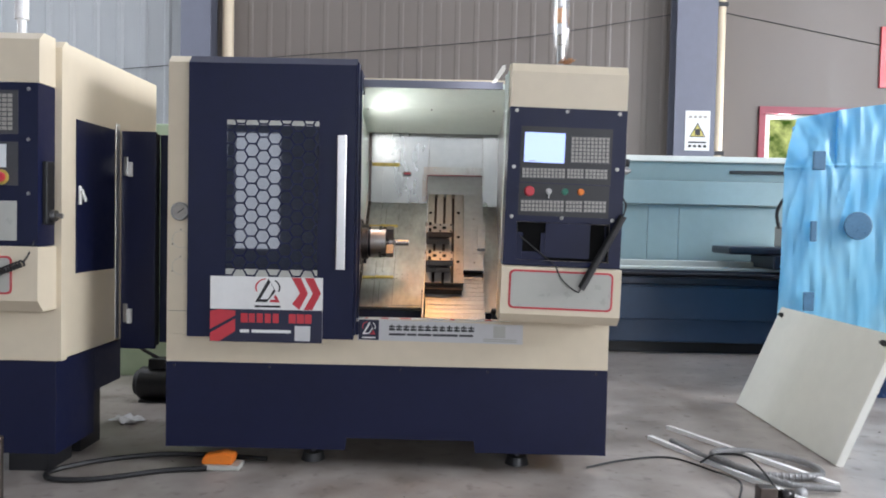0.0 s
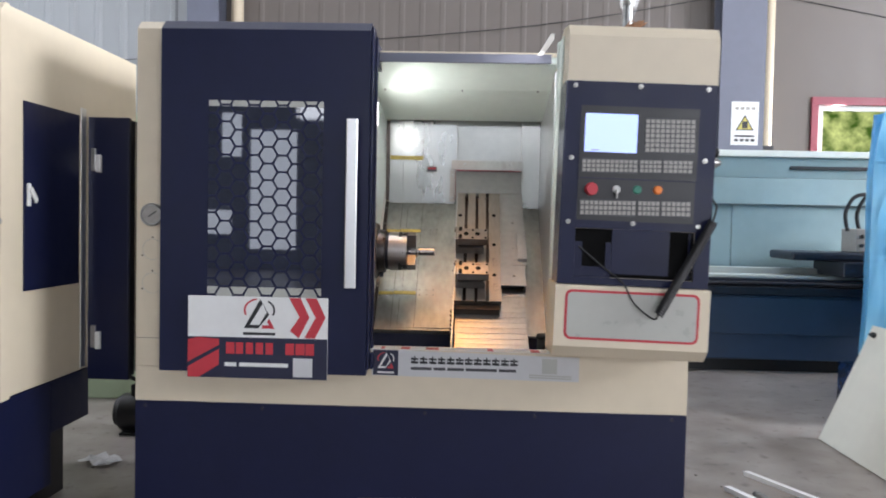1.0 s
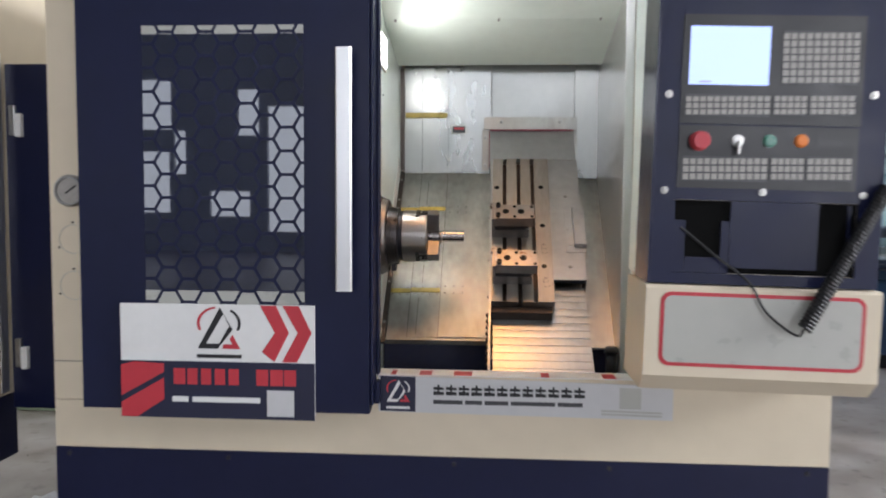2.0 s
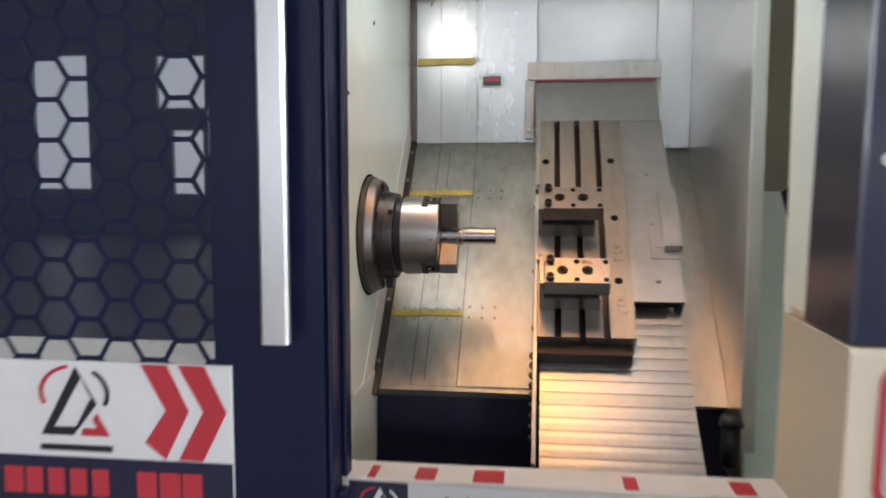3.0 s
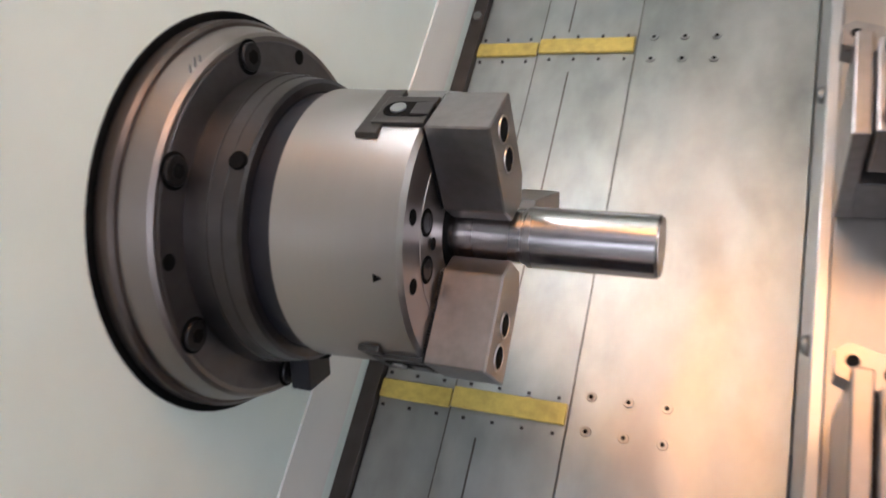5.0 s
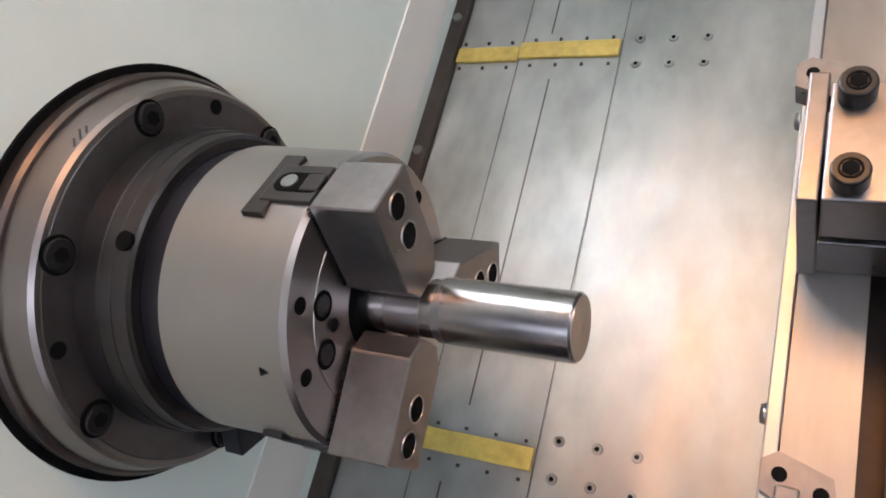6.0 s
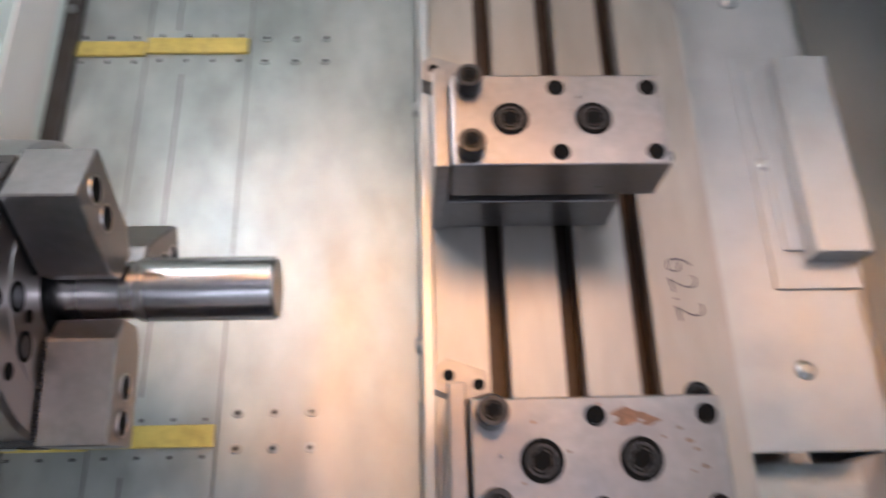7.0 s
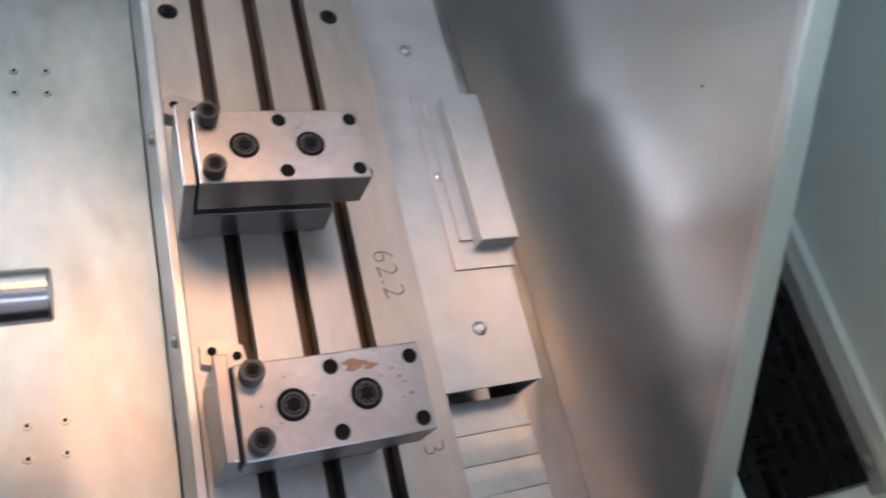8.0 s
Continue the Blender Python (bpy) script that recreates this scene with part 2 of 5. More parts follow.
def film_material():
    """Thin blue plastic sheet: partly see-through, glossy, lit from both sides."""
    m, n, l = nodes_of("blue_plastic_film")
    b = n["Principled BSDF"]
    tc, ns = n.new("ShaderNodeTexCoord"), n.new("ShaderNodeTexNoise")
    ns.inputs["Scale"].default_value, ns.inputs["Detail"].default_value = 5.0, 7
    mp = n.new("ShaderNodeMapping")
    mp.inputs["Scale"].default_value = (1, 1, 0.35)
    l.new(tc.outputs["Object"], mp.inputs[0]), l.new(mp.outputs[0], ns.inputs[0])
    r = n.new("ShaderNodeValToRGB")
    r.color_ramp.elements[0].position, r.color_ramp.elements[0].color = 0.35, (0.15, 0.48, 0.72, 1)
    r.color_ramp.elements[1].position, r.color_ramp.elements[1].color = 0.65, (0.32, 0.68, 0.84, 1)
    l.new(ns.outputs[0], r.inputs[0]), l.new(r.outputs[0], b.inputs["Base Color"])
    b.inputs["Roughness"].default_value = 0.34
    tr, mx = n.new("ShaderNodeBsdfTranslucent"), n.new("ShaderNodeMixShader")
    tr.inputs[0].default_value = (0.14, 0.58, 0.95, 1)
    mx.inputs[0].default_value = 0.35
    bp = n.new("ShaderNodeBump")
    bp.inputs["Strength"].default_value, bp.inputs["Distance"].default_value = 0.3, 0.02
    l.new(ns.outputs[0], bp.inputs["Height"]), l.new(bp.outputs[0], b.inputs["Normal"])
    out = n["Material Output"]
    l.new(b.outputs[0], mx.inputs[1]), l.new(tr.outputs[0], mx.inputs[2]), l.new(mx.outputs[0], out.inputs[0])
    return m


FILM = film_material()

# ---- building helpers ----


def box(bm, x0, x1, y0, y1, z0, z1, bevel=0.0, m=None):
    r = bmesh.ops.create_cube(bm, size=1)
    vs = r["verts"]
    for v in vs:
        v.co = Vector((x0 + (x1 - x0) * (v.co.x + 0.5), y0 + (y1 - y0) * (v.co.y + 0.5), z0 + (z1 - z0) * (v.co.z + 0.5)))
    if bevel:
        es = list({e for v in vs for e in v.link_edges})
        out = bmesh.ops.bevel(bm, geom=es, offset=bevel, segments=2, affect="EDGES", profile=0.5)
        vs = list({v for f in out["faces"] for v in f.verts} | {v for v in vs if v.is_valid})
    if m is not None:
        bmesh.ops.transform(bm, matrix=m, verts=vs)
    return bm


def cyl(bm, p0, p1, r0, r1=None, seg=24, bevel=0.0):
    p0, p1 = Vector(p0), Vector(p1)
    r1 = r0 if r1 is None else r1
    d = p1 - p0
    m = Matrix.Translation((p0 + p1) / 2) @ d.to_track_quat("Z", "Y").to_matrix().to_4x4()
    r = bmesh.ops.create_cone(bm, cap_ends=True, segments=seg, radius1=r0, radius2=r1, depth=d.length, matrix=m)
    for v in r["verts"]:
        for f in v.link_faces:
            f.smooth = len(f.verts) == 4
    if bevel:
        es = [e for e in {e for v in r["verts"] for e in v.link_edges} if any(len(f.verts) > 4 for f in e.link_faces)]
        bmesh.ops.bevel(bm, geom=es, offset=bevel, segments=2, affect="EDGES", profile=0.5)
    return bm


def prism(bm, pts, a0, a1, axis="x"):
    """A polygon (pairs) drawn out along an axis: x: pairs are (y, z); y: (x, z); z: (x, y)."""
    def at(p, a):
        return {"x": (a, p[0], p[1]), "y": (p[0], a, p[1]), "z": (p[0], p[1], a)}[axis]
    lo, hi = [bm.verts.new(at(p, a0)) for p in pts], [bm.verts.new(at(p, a1)) for p in pts]
    fs = [bm.faces.new(lo), bm.faces.new(hi[::-1])]
    for i in range(len(pts)):
        j = (i + 1) % len(pts)
        fs.append(bm.faces.new((lo[i], hi[i], hi[j], lo[j])))
    bmesh.ops.recalc_face_normals(bm, faces=fs)
    return bm


def tube(bm, pts, r, seg=8):
    """A round bar bent along points."""
    pts = [Vector(p) for p in pts]
    rings, side = [], None
    for i, p in enumerate(pts):
        d = (pts[min(i + 1, len(pts) - 1)] - pts[max(i - 1, 0)]).normalized()
        if side is None:
            side = d.orthogonal().normalized()
        side = (side - d * side.dot(d)).normalized()
        up = d.cross(side)
        rings.append([bm.verts.new(p + r * (math.cos(k * 2 * math.pi / seg) * side + math.sin(k * 2 * math.pi / seg) * up)) for k in range(seg)])
    for a, b in zip(rings, rings[1:]):
        for k in range(seg):
            bm.faces.new((a[k], a[(k + 1) % seg], b[(k + 1) % seg], b[k])).smooth = True
    bm.faces.new(rings[0][::-1]), bm.faces.new(rings[-1])
    bmesh.ops.recalc_face_normals(bm, faces=bm.faces[:])
    return bm


def smooth_path(pts, n=8):
    """Catmull-Rom through the points."""
    P = [Vector(p) for p in pts]
    P = [2 * P[0] - P[1]] + P + [2 * P[-1] - P[-2]]
    out = []
    for i in range(1, len(P) - 2):
        for k in range(n):
            t = k / n
            a, b, c, d2 = P[i - 1], P[i], P[i + 1], P[i + 2]
            out.append(0.5 * (2 * b + (c - a) * t + (2 * a - 5 * b + 4 * c - d2) * t * t + (3 * b - a - 3 * c + d2) * t ** 3))
    return out + [P[-2]]


def round_rect(x0, x1, z0, z1, r, n=6):
    out = []
    for cx, cz, a0 in ((x1 - r, z1 - r, 0), (x0 + r, z1 - r, 90), (x0 + r, z0 + r, 180), (x1 - r, z0 + r, 270)):
        out += [(cx + r * math.cos(radians(a0 + 90 * k / n)), cz + r * math.sin(radians(a0 + 90 * k / n))) for k in range(n + 1)]
    return out


def lathe_turn(bm, profile, centre, seg=64):
    """A turned body round an axis along x: profile of (x, radius)."""
    cy, cz = centre
    rings = []
    for x, r in profile:
        rings.append([bm.verts.new((x, cy + r * math.cos(2 * math.pi * k / seg), cz + r * math.sin(2 * math.pi * k / seg))) for k in range(seg)])
    for a, b in zip(rings, rings[1:]):
        for k in range(seg):
            bm.faces.new((a[k], a[(k + 1) % seg], b[(k + 1) % seg], b[k]))
    bm.faces.new(rings[0]), bm.faces.new(rings[-1])
    bmesh.ops.recalc_face_normals(bm, faces=bm.faces[:])
    for f in bm.faces:
        f.smooth = len(f.verts) == 4
    return bm


def sharpen(me, angle=20):
    bm = bmesh.new()
    bm.from_mesh(me)
    for e in bm.edges:
        if len(e.link_faces) == 2 and e.calc_face_angle(0) > radians(angle):
            e.smooth = False
    bm.to_mesh(me)
    bm.free()


def mesh_of(name, bm, material):
    me = bpy.data.meshes.new(name)
    bm.to_mesh(me)
    bm.free()
    me.materials.append(material)
    sharpen(me)
    return me


def part(name, bm, material, parent=None, label="", m=None):
    ob = new(name, mesh_of(name, bm, material))
    ob.parent = parent
    if m is not None:
        ob.matrix_basis = m
    return tagged(ob, label)


def again(ob, m, parent=None):
    """Another object on the same mesh."""
    o = new(ob.name.split(".")[0], ob.data)
    o.parent = parent or ob.parent
    o.matrix_basis = m
    return o


def thing(name, label, category, at=(0, 0, 0), group="", kind=""):
    e = new(name)
    e.location = at
    e.empty_display_size = 0.1
    return tagged(e, label, category, group, kind)


def B(*a, **k):
    return box(bmesh.new(), *a, **k)


def C(*a, **k):
    return cyl(bmesh.new(), *a, **k)


def single(name, bm, material, label, category, kind="", group="", m=None):
    return tagged(part(name, bm, material, None, label, m), label, category, group, kind)


# ---- hall ----
XW, XE, YS, YN, TOP = -10.0, 12.0, -14.0, 6.4, 6.6
single("floor", B(XW - 0.3, XE + 0.3, YS - 0.3, YN + 0.3, -0.2, 0.0), FLOOR, "worn grey-brown concrete workshop floor with stains", "floor", "structure")


def ribbed_wall(name, x0, x1, z0, z1, y, pitch, material, label, depth=0.022):
    """Trapezoid-ribbed metal wall sheet facing -y, with thickness."""
    bm = bmesh.new()
    pts, x = [], x0
    while x < x1 - 1e-6:
        for f, dd in ((0, 0), (0.34, 0), (0.42, depth), (0.58, depth), (0.66, 0)):
            if x + f * pitch < x1:
                pts.append((x + f * pitch, y - dd))
        x += pitch
    pts += [(x1, y)]
    lo, hi = [bm.verts.new((px, py, z0)) for px, py in pts], [bm.verts.new((px, py, z1)) for px, py in pts]
    for i in range(len(pts) - 1):
        bm.faces.new((lo[i], lo[i + 1], hi[i + 1], hi[i]))
    box(bm, x0, x1, y + 0.002, y + 0.1, z0, z1)
    return single(name, bm, material, label, "wall", "structure")


WX0, WX1, WZ0, WZ1 = 5.13, 7.05, 1.68, 2.53
ribbed_wall("wall_north_west", XW, -1.90, 0, TOP, YN, 0.30, WALLGREY, "grey-blue ribbed metal hall wall")
ribbed_wall("wall_north_middle", -1.90, 4.15, 0, TOP, YN, 0.235, WALLBEIGE, "beige ribbed metal hall wall", 0.006)
bm = bmesh.new()
box(bm, 4.15, WX0, YN, YN + 0.1, 0, TOP), box(bm, WX1, XE, YN, YN + 0.1, 0, TOP)
box(bm, WX0, WX1, YN, YN + 0.1, 0, WZ0), box(bm, WX0, WX1, YN, YN + 0.1, WZ1, TOP)
single("wall_north_east", bm, WALLBEIGE, "smooth beige metal hall wall with a window opening", "wall", "structure")
# wall behind the camera: a band of high windows, a door and small windows, fitted to the pane's reflections
# Last opening is made up to go with the south-east fill lamp.
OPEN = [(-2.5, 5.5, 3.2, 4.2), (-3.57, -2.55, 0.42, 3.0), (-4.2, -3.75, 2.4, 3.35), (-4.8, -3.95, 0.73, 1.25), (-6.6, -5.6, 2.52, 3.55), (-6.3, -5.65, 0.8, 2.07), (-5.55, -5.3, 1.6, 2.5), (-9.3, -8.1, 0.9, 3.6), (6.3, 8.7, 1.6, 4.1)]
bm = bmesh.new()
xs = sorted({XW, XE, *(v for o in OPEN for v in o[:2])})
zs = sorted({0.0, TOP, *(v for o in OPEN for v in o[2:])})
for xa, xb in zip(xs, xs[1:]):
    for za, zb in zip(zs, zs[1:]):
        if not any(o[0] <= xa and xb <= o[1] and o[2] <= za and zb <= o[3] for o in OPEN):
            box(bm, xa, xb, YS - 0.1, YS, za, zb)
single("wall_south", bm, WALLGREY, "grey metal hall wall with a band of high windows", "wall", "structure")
for nm, x0, x1 in (("wall_west", XW - 0.1, XW), ("wall_east", XE, XE + 0.1)):
    single(nm, B(x0, x1, YS, YN, 0, TOP), WALLGREY, "grey metal hall side wall", "wall", "structure")
bm = bmesh.new()
for y0, y1 in ((YS, -6.1), (-4.3, 1.8), (3.4, YN)):
    box(bm, XW, XE, y0, y1, TOP, TOP + 0.1)
single("ceiling", bm, WALLGREY, "grey metal hall roof with skylight strips", "ceiling", "structure")
OUTSIDE = glow("bright_outdoor_haze", (0.86, 0.93, 1.0), 3.0)
bm = B(-14, 14, YS - 3.1, YS - 3.0, -0.2, 7)
single("backdrop_yard", bm, OUTSIDE, "bright overcast daylight outside the hall", "backdrop", "structure")


def trees_material():
    m, n, l = nodes_of("sunlit_trees_far")
    b = n["Principled BSDF"]
    tc, ns = n.new("ShaderNodeTexCoord"), n.new("ShaderNodeTexNoise")
    ns.inputs["Scale"].default_value, ns.inputs["Detail"].default_value = 5.5, 8
    l.new(tc.outputs["Object"], ns.inputs[0])
    r = n.new("ShaderNodeValToRGB")
    r.color_ramp.elements[0].position, r.color_ramp.elements[0].color = 0.35, (0.05, 0.12, 0.01, 1)
    r.color_ramp.elements[1].position, r.color_ramp.elements[1].color = 0.66, (0.75, 0.85, 0.30, 1)
    l.new(ns.outputs[0], r.inputs[0])
    l.new(r.outputs[0], b.inputs["Emission Color"])
    b.inputs["Emission Strength"].default_value = 0.9
    b.inputs["Base Color"].default_value = (0.05, 0.08, 0.02, 1)
    return m


single("backdrop_trees", B(3, 14, YN + 3.0, YN + 3.1, -0.2, 6), trees_material(), "sunlit green trees outside the window", "backdrop", "structure")
win = thing("window_1", "red-framed hall window with a cream inner frame", "window", (WX0, YN, WZ0), kind="structure")
bm = bmesh.new()
w, h = WX1 - WX0, WZ1 - WZ0
for a in ((-0.08, w + 0.08, h, h + 0.09), (-0.08, w + 0.08, -0.09, 0), (-0.08, 0, 0, h), (w, w + 0.08, 0, h)):
    box(bm, a[0], a[1], -0.04, -0.002, a[2], a[3], 0.004)
part("window_frame", bm, PURLIN, win, "dark red steel surround")
bm = bmesh.new()
for a in ((0.0, w, h - 0.06, h), (0.0, w, 0, 0.06), (0, 0.07, 0.06, h - 0.06), (w - 0.07, w, 0.06, h - 0.06), (w / 2 - 0.03, w / 2 + 0.03, 0.06, h - 0.06)):
    box(bm, a[0], a[1], 0.01, 0.06, a[2], a[3], 0.003)
part("sash", bm, TEALWHITE, win, "cream sash bars")


def column(name, x0, x1):
    bm = bmesh.new()
    box(bm, x0, x1, YN - 0.34, YN - 0.32, 0, TOP), box(bm, x0, x1, YN - 0.07, YN - 0.05, 0, TOP)
    box(bm, (x0 + x1) / 2 - 0.01, (x0 + x1) / 2 + 0.01, YN - 0.32, YN - 0.07, 0, TOP)
    return single(name, bm, COLUMN, "grey-blue steel hall column", "column", "structure")


column("column_west", -2.07, -1.71)
column("column_east", 3.91, 4.40)
pipe = single("conduit_pipe", C((4.475, YN - 0.2, 0), (4.475, YN - 0.2, TOP), 0.062), PIPE, "cream downpipe beside the column", "pipe", "structure")
for z in (1.98, 3.78):
    part("pipe_clip", B(4.40, 4.545, YN - 0.272, YN - 0.15, z, z + 0.05, 0.006), BLACKPAINT, pipe, "dark pipe clip")
single("downpipe", C((-1.56, YN - 0.12, 0), (-1.56, YN - 0.12, TOP), 0.07), PIPE, "cream downpipe on the hall wall", "pipe", "structure")
single("cable_pipe", C((-1.77, YN - 0.03, 0), (-1.77, YN - 0.03, TOP), 0.02), TEALWHITE, "thin white cable pipe on the hall wall", "pipe", "structure")
bm = bmesh.new()
tube(bm, smooth_path([(-3.05, YN - 0.04, 2.91), (-1.10, YN - 0.04, 3.10), (1.85, YN - 0.04, 3.38), (3.95, YN - 0.04, 3.73)], 6), 0.0045, 6)
single("wall_cable", bm, RUBBER, "thin dark cable strung along the wall", "cable")
bm = bmesh.new()
tube(bm, smooth_path([(4.47, YN - 0.01, 3.79), (5.45, YN - 0.01, 3.61), (7.05, YN - 0.01, 3.31)], 6), 0.0045, 6)
single("wall_cable", bm, RUBBER, "thin dark cable strung along the wall", "cable")
single("wall_banner", B(6.53, 8.05, YN - 0.03, YN - 0.001, 2.88, 3.63), RED, "red banner on the hall wall", "banner")
sg = thing("warning_sign", "white safety notice with a yellow triangle on the column", "sign", (4.19, YN - 0.342, 2.262))
part("sheet", B(-0.15, 0.15, -0.006, 0.0, -0.24, 0.24, 0.002), WHITE, sg)
SIGNYELLOW = paint("sign_yellow", (0.50, 0.42, 0.10), 0.4, vary=0.05)
for r, mat, y in ((0.115, BLACKPAINT, -0.008), (0.092, SIGNYELLOW, -0.010)):
    part("triangle", prism(bmesh.new(), [(r * math.sin(k * 2.0944), r * math.cos(k * 2.0944) - 0.02) for k in range(3)], y, y + 0.001, "y"), mat, sg, "yellow triangle" if mat is SIGNYELLOW else "black border")
part("symbol", B(-0.03, 0.03, -0.013, -0.011, -0.055, 0.02, 0.0), BLACKPAINT, sg, "black symbol")
for k in range(4):
    part("print_bar", B(-0.11 + 0.06 * k, -0.07 + 0.06 * k, -0.009, -0.0065, -0.20, -0.17), BLACKPAINT, sg)
    part("print_bar", B(-0.11 + 0.06 * k, -0.07 + 0.06 * k, -0.009, -0.0065, 0.15, 0.18), KEYFOIL, sg)
part("print_bar", B(-0.11, 0.11, -0.009, -0.0065, -0.15, -0.13), BLACKPAINT, sg)

# ---- the slant-bed lathe ----
lathe = thing("cnc_lathe", "cream and navy slant-bed lathe with its sliding door pushed open", "machine tool", (0, 0, 0))
ANG = 46
SLANT = pose(0, 0, 0, ANG)      # local x, s (up the slope), n (off the slope)
AXIS = (0.471, 0.988)            # spindle axis: y, z

# base and casing
bm = bmesh.new()
prism(bm, [(0, 0.09), (0.783, 0.09), (0.790, 0.142), (1.345, 0.142), (1.352, 0.09), (1.92, 0.09), (1.92, 0.462), (0, 0.462)], 0.0, 0.02, "y")
part("base", bm, NAVY, lathe, "navy sheet-metal base with a recess below")
part("base_side", B(0.0, 0.02, 0.0201, 1.2, 0.09, 0.462), NAVY, lathe)
part("base_side", B(1.90, 1.92, 0.0201, 1.2, 0.09, 0.462), NAVY, lathe)
part("base_back", B(0.0205, 1.8995, 1.18, 1.2, 0.09, 0.462), NAVY, lathe)
for x, y in ((0.62, 0.16), (1.55, 0.16), (0.3, 1.05), (1.6, 1.05)):
    part("levelling_foot", cyl(C((x, y, 0), (x, y, 0.035), 0.055, 0.045, 20), (x, y, 0.035), (x, y, 0.14), 0.014), BLACKPAINT, lathe)
scr = None
for x in (0.035, 0.45, 1.02, 1.40, 1.87):
    o = part("screw", C((x, 0.0, 0.446), (x, -0.003, 0.446), 0.006, seg=10), BLACKPAINT, lathe) if scr is None else again(scr, pose(x - 0.035, 0, 0))
    scr = scr or o
# front apron: the cream band, with the opening's ledge
bm = bmesh.new()
prism(bm, [(0, 0.464), (1.92, 0.464), (1.92, 0.72), (1.50, 0.72), (1.50, 0.664), (0.80, 0.664), (0.80, 0.584), (0, 0.584)], 0.0, 0.018, "y")
part("front_apron", bm, CREAM, lathe)
part("ledge", B(0.78, 1.47, 0.0185, 0.07, 0.648, 0.664), CREAM, lathe)
# left column and casing behind the door
bm = bmesh.new()
prism(bm, [(0.0, 0.586), (0.0, 1.758), (0.03, 1.788), (1.2, 1.788), (1.2, 0.466), (0.02, 0.466), (0.02, 0.586)], 0.0, 0.105, "x")
box(bm, 0.1051, 0.74, 0.04, 1.2, 0.586, 1.70, 0.004)
part("left_casing", bm, CREAM, lathe)
part("top_cover", prism(bmesh.new(), [(-0.015, 1.757), (0.02, 1.786), (1.2, 1.786), (1.2, 1.70), (0.05, 1.70)], 0.107, 0.80, "x"), NAVY, lathe)
part("seam", B(0.0, 0.106, -0.0015, 0.0, 0.6835, 0.6850), KEYLINE, lathe)
# pressure gauge and two blanked holes on the column
g = part("pressure_gauge", lathe_turn(bmesh.new(), [(0, 0.038), (0.004, 0.040), (0.016, 0.040), (0.022, 0.036), (0.022, 0.033), (0.016, 0.032)], (0, 0), 40), SCREW, lathe, "chrome-rimmed pressure gauge", pose(0.057, 0.004, 1.115, 0, 0, -90))
part("dial", lathe_turn(bmesh.new(), [(0.0162, 0.0315), (0.0168, 0.031)], (0, 0), 32), KEYFOIL, g, "grey dial")
part("needle", B(0.0172, 0.0182, -0.012, 0.022, -0.002, 0.002), BLACKPAINT, g, "", pose(0, 0, 0, 35))
for z in (0.994, 0.877):
    ring = bmesh.new()
    tube(ring, [(0.058 + 0.036 * math.cos(a), -0.0008, z + 0.036 * math.sin(a)) for a in np.linspace(0, 2 * math.pi, 33)], 0.0008, 4)
    part("blank_cover", ring, PANELGREY, lathe)
    for a in (90, 210, 330):
        part("screw", C((0.058 + 0.042 * math.cos(radians(a)), 0, z + 0.042 * math.sin(radians(a))), (0.058 + 0.042 * math.cos(radians(a)), -0.002, z + 0.042 * math.sin(radians(a))), 0.003, seg=8), BLACKPAINT, lathe)

# sliding door, pushed left
door = part("sliding_door", prism(bmesh.new(), [(-0.06, 0.583), (-0.06, 1.745), (-0.025, 1.778), (-0.018, 1.778), (-0.018, 0.583)], 0.108, 0.818, "x"), NAVY, lathe, "navy sliding door with a honeycomb window")
part("door_edge", B(0.8185, 0.826, -0.052, 0.020, 0.60, 1.762, 0.003), NAVY, door)
part("door_rail", B(0.8265, 0.833, 0.0, 0.030, 0.66, 1.74, 0.002), NAVY, door)
part("roller_bracket", B(0.8265, 0.838, -0.03, 0.0, 0.60, 0.655, 0.002), NAVY, door)
WX = (0.272, 0.662, 0.80, 1.506)
part("window_pane", B(WX[0], WX[1], -0.0612, -0.0602, WX[2], WX[3]), TINTED, door, "dark tinted window")
bm = bmesh.new()
R, t = 0.0323, 0.0042
for i in range(-1, 10):
    for j in range(-1, 15):
        cx, cz = WX[0] + 0.010 + i * 1.5 * R, WX[2] + 0.02 + j * math.sqrt(3) * R + (i % 2) * math.sqrt(3) / 2 * R
        o = [bm.verts.new((cx + R * math.cos(k * math.pi / 3), -0.0618, cz + R * math.sin(k * math.pi / 3))) for k in range(6)]
        q = [bm.verts.new((cx + (R - t) * math.cos(k * math.pi / 3), -0.0618, cz + (R - t) * math.sin(k * math.pi / 3))) for k in range(6)]
        for k in range(6):
            bm.faces.new((o[k], o[(k + 1) % 6], q[(k + 1) % 6], q[k]))
for co, no in (((WX[0], 0, 0), (-1, 0, 0)), ((WX[1], 0, 0), (1, 0, 0)), ((0, 0, WX[2]), (0, 0, -1)), ((0, 0, WX[3]), (0, 0, 1))):
    bmesh.ops.bisect_plane(bm, geom=bm.verts[:] + bm.edges[:] + bm.faces[:], plane_co=co, plane_no=no, clear_outer=True)
bmesh.ops.recalc_face_normals(bm, faces=bm.faces[:])
tagged(part("honeycomb_film", bm, NAVY, door, "navy honeycomb pattern film"), kind="stuff")
# Pale colour on the opaque pane stands in for brightness showing in the glass.
for z0, z1 in ((WX[2], 0.876), (1.486, WX[3])):
    part("pane_bright_strip", B(WX[0], WX[1], -0.0616, -0.0613, z0, z1), PANELGREY, door, "pale strip painted in for brightness in the glass")
bm = bmesh.new()
prism(bm, [(0.746, -0.095), (0.746, -0.104), (0.750, -0.108), (0.780, -0.108), (0.784, -0.104), (0.784, -0.095)], 0.884, 1.445, "z")
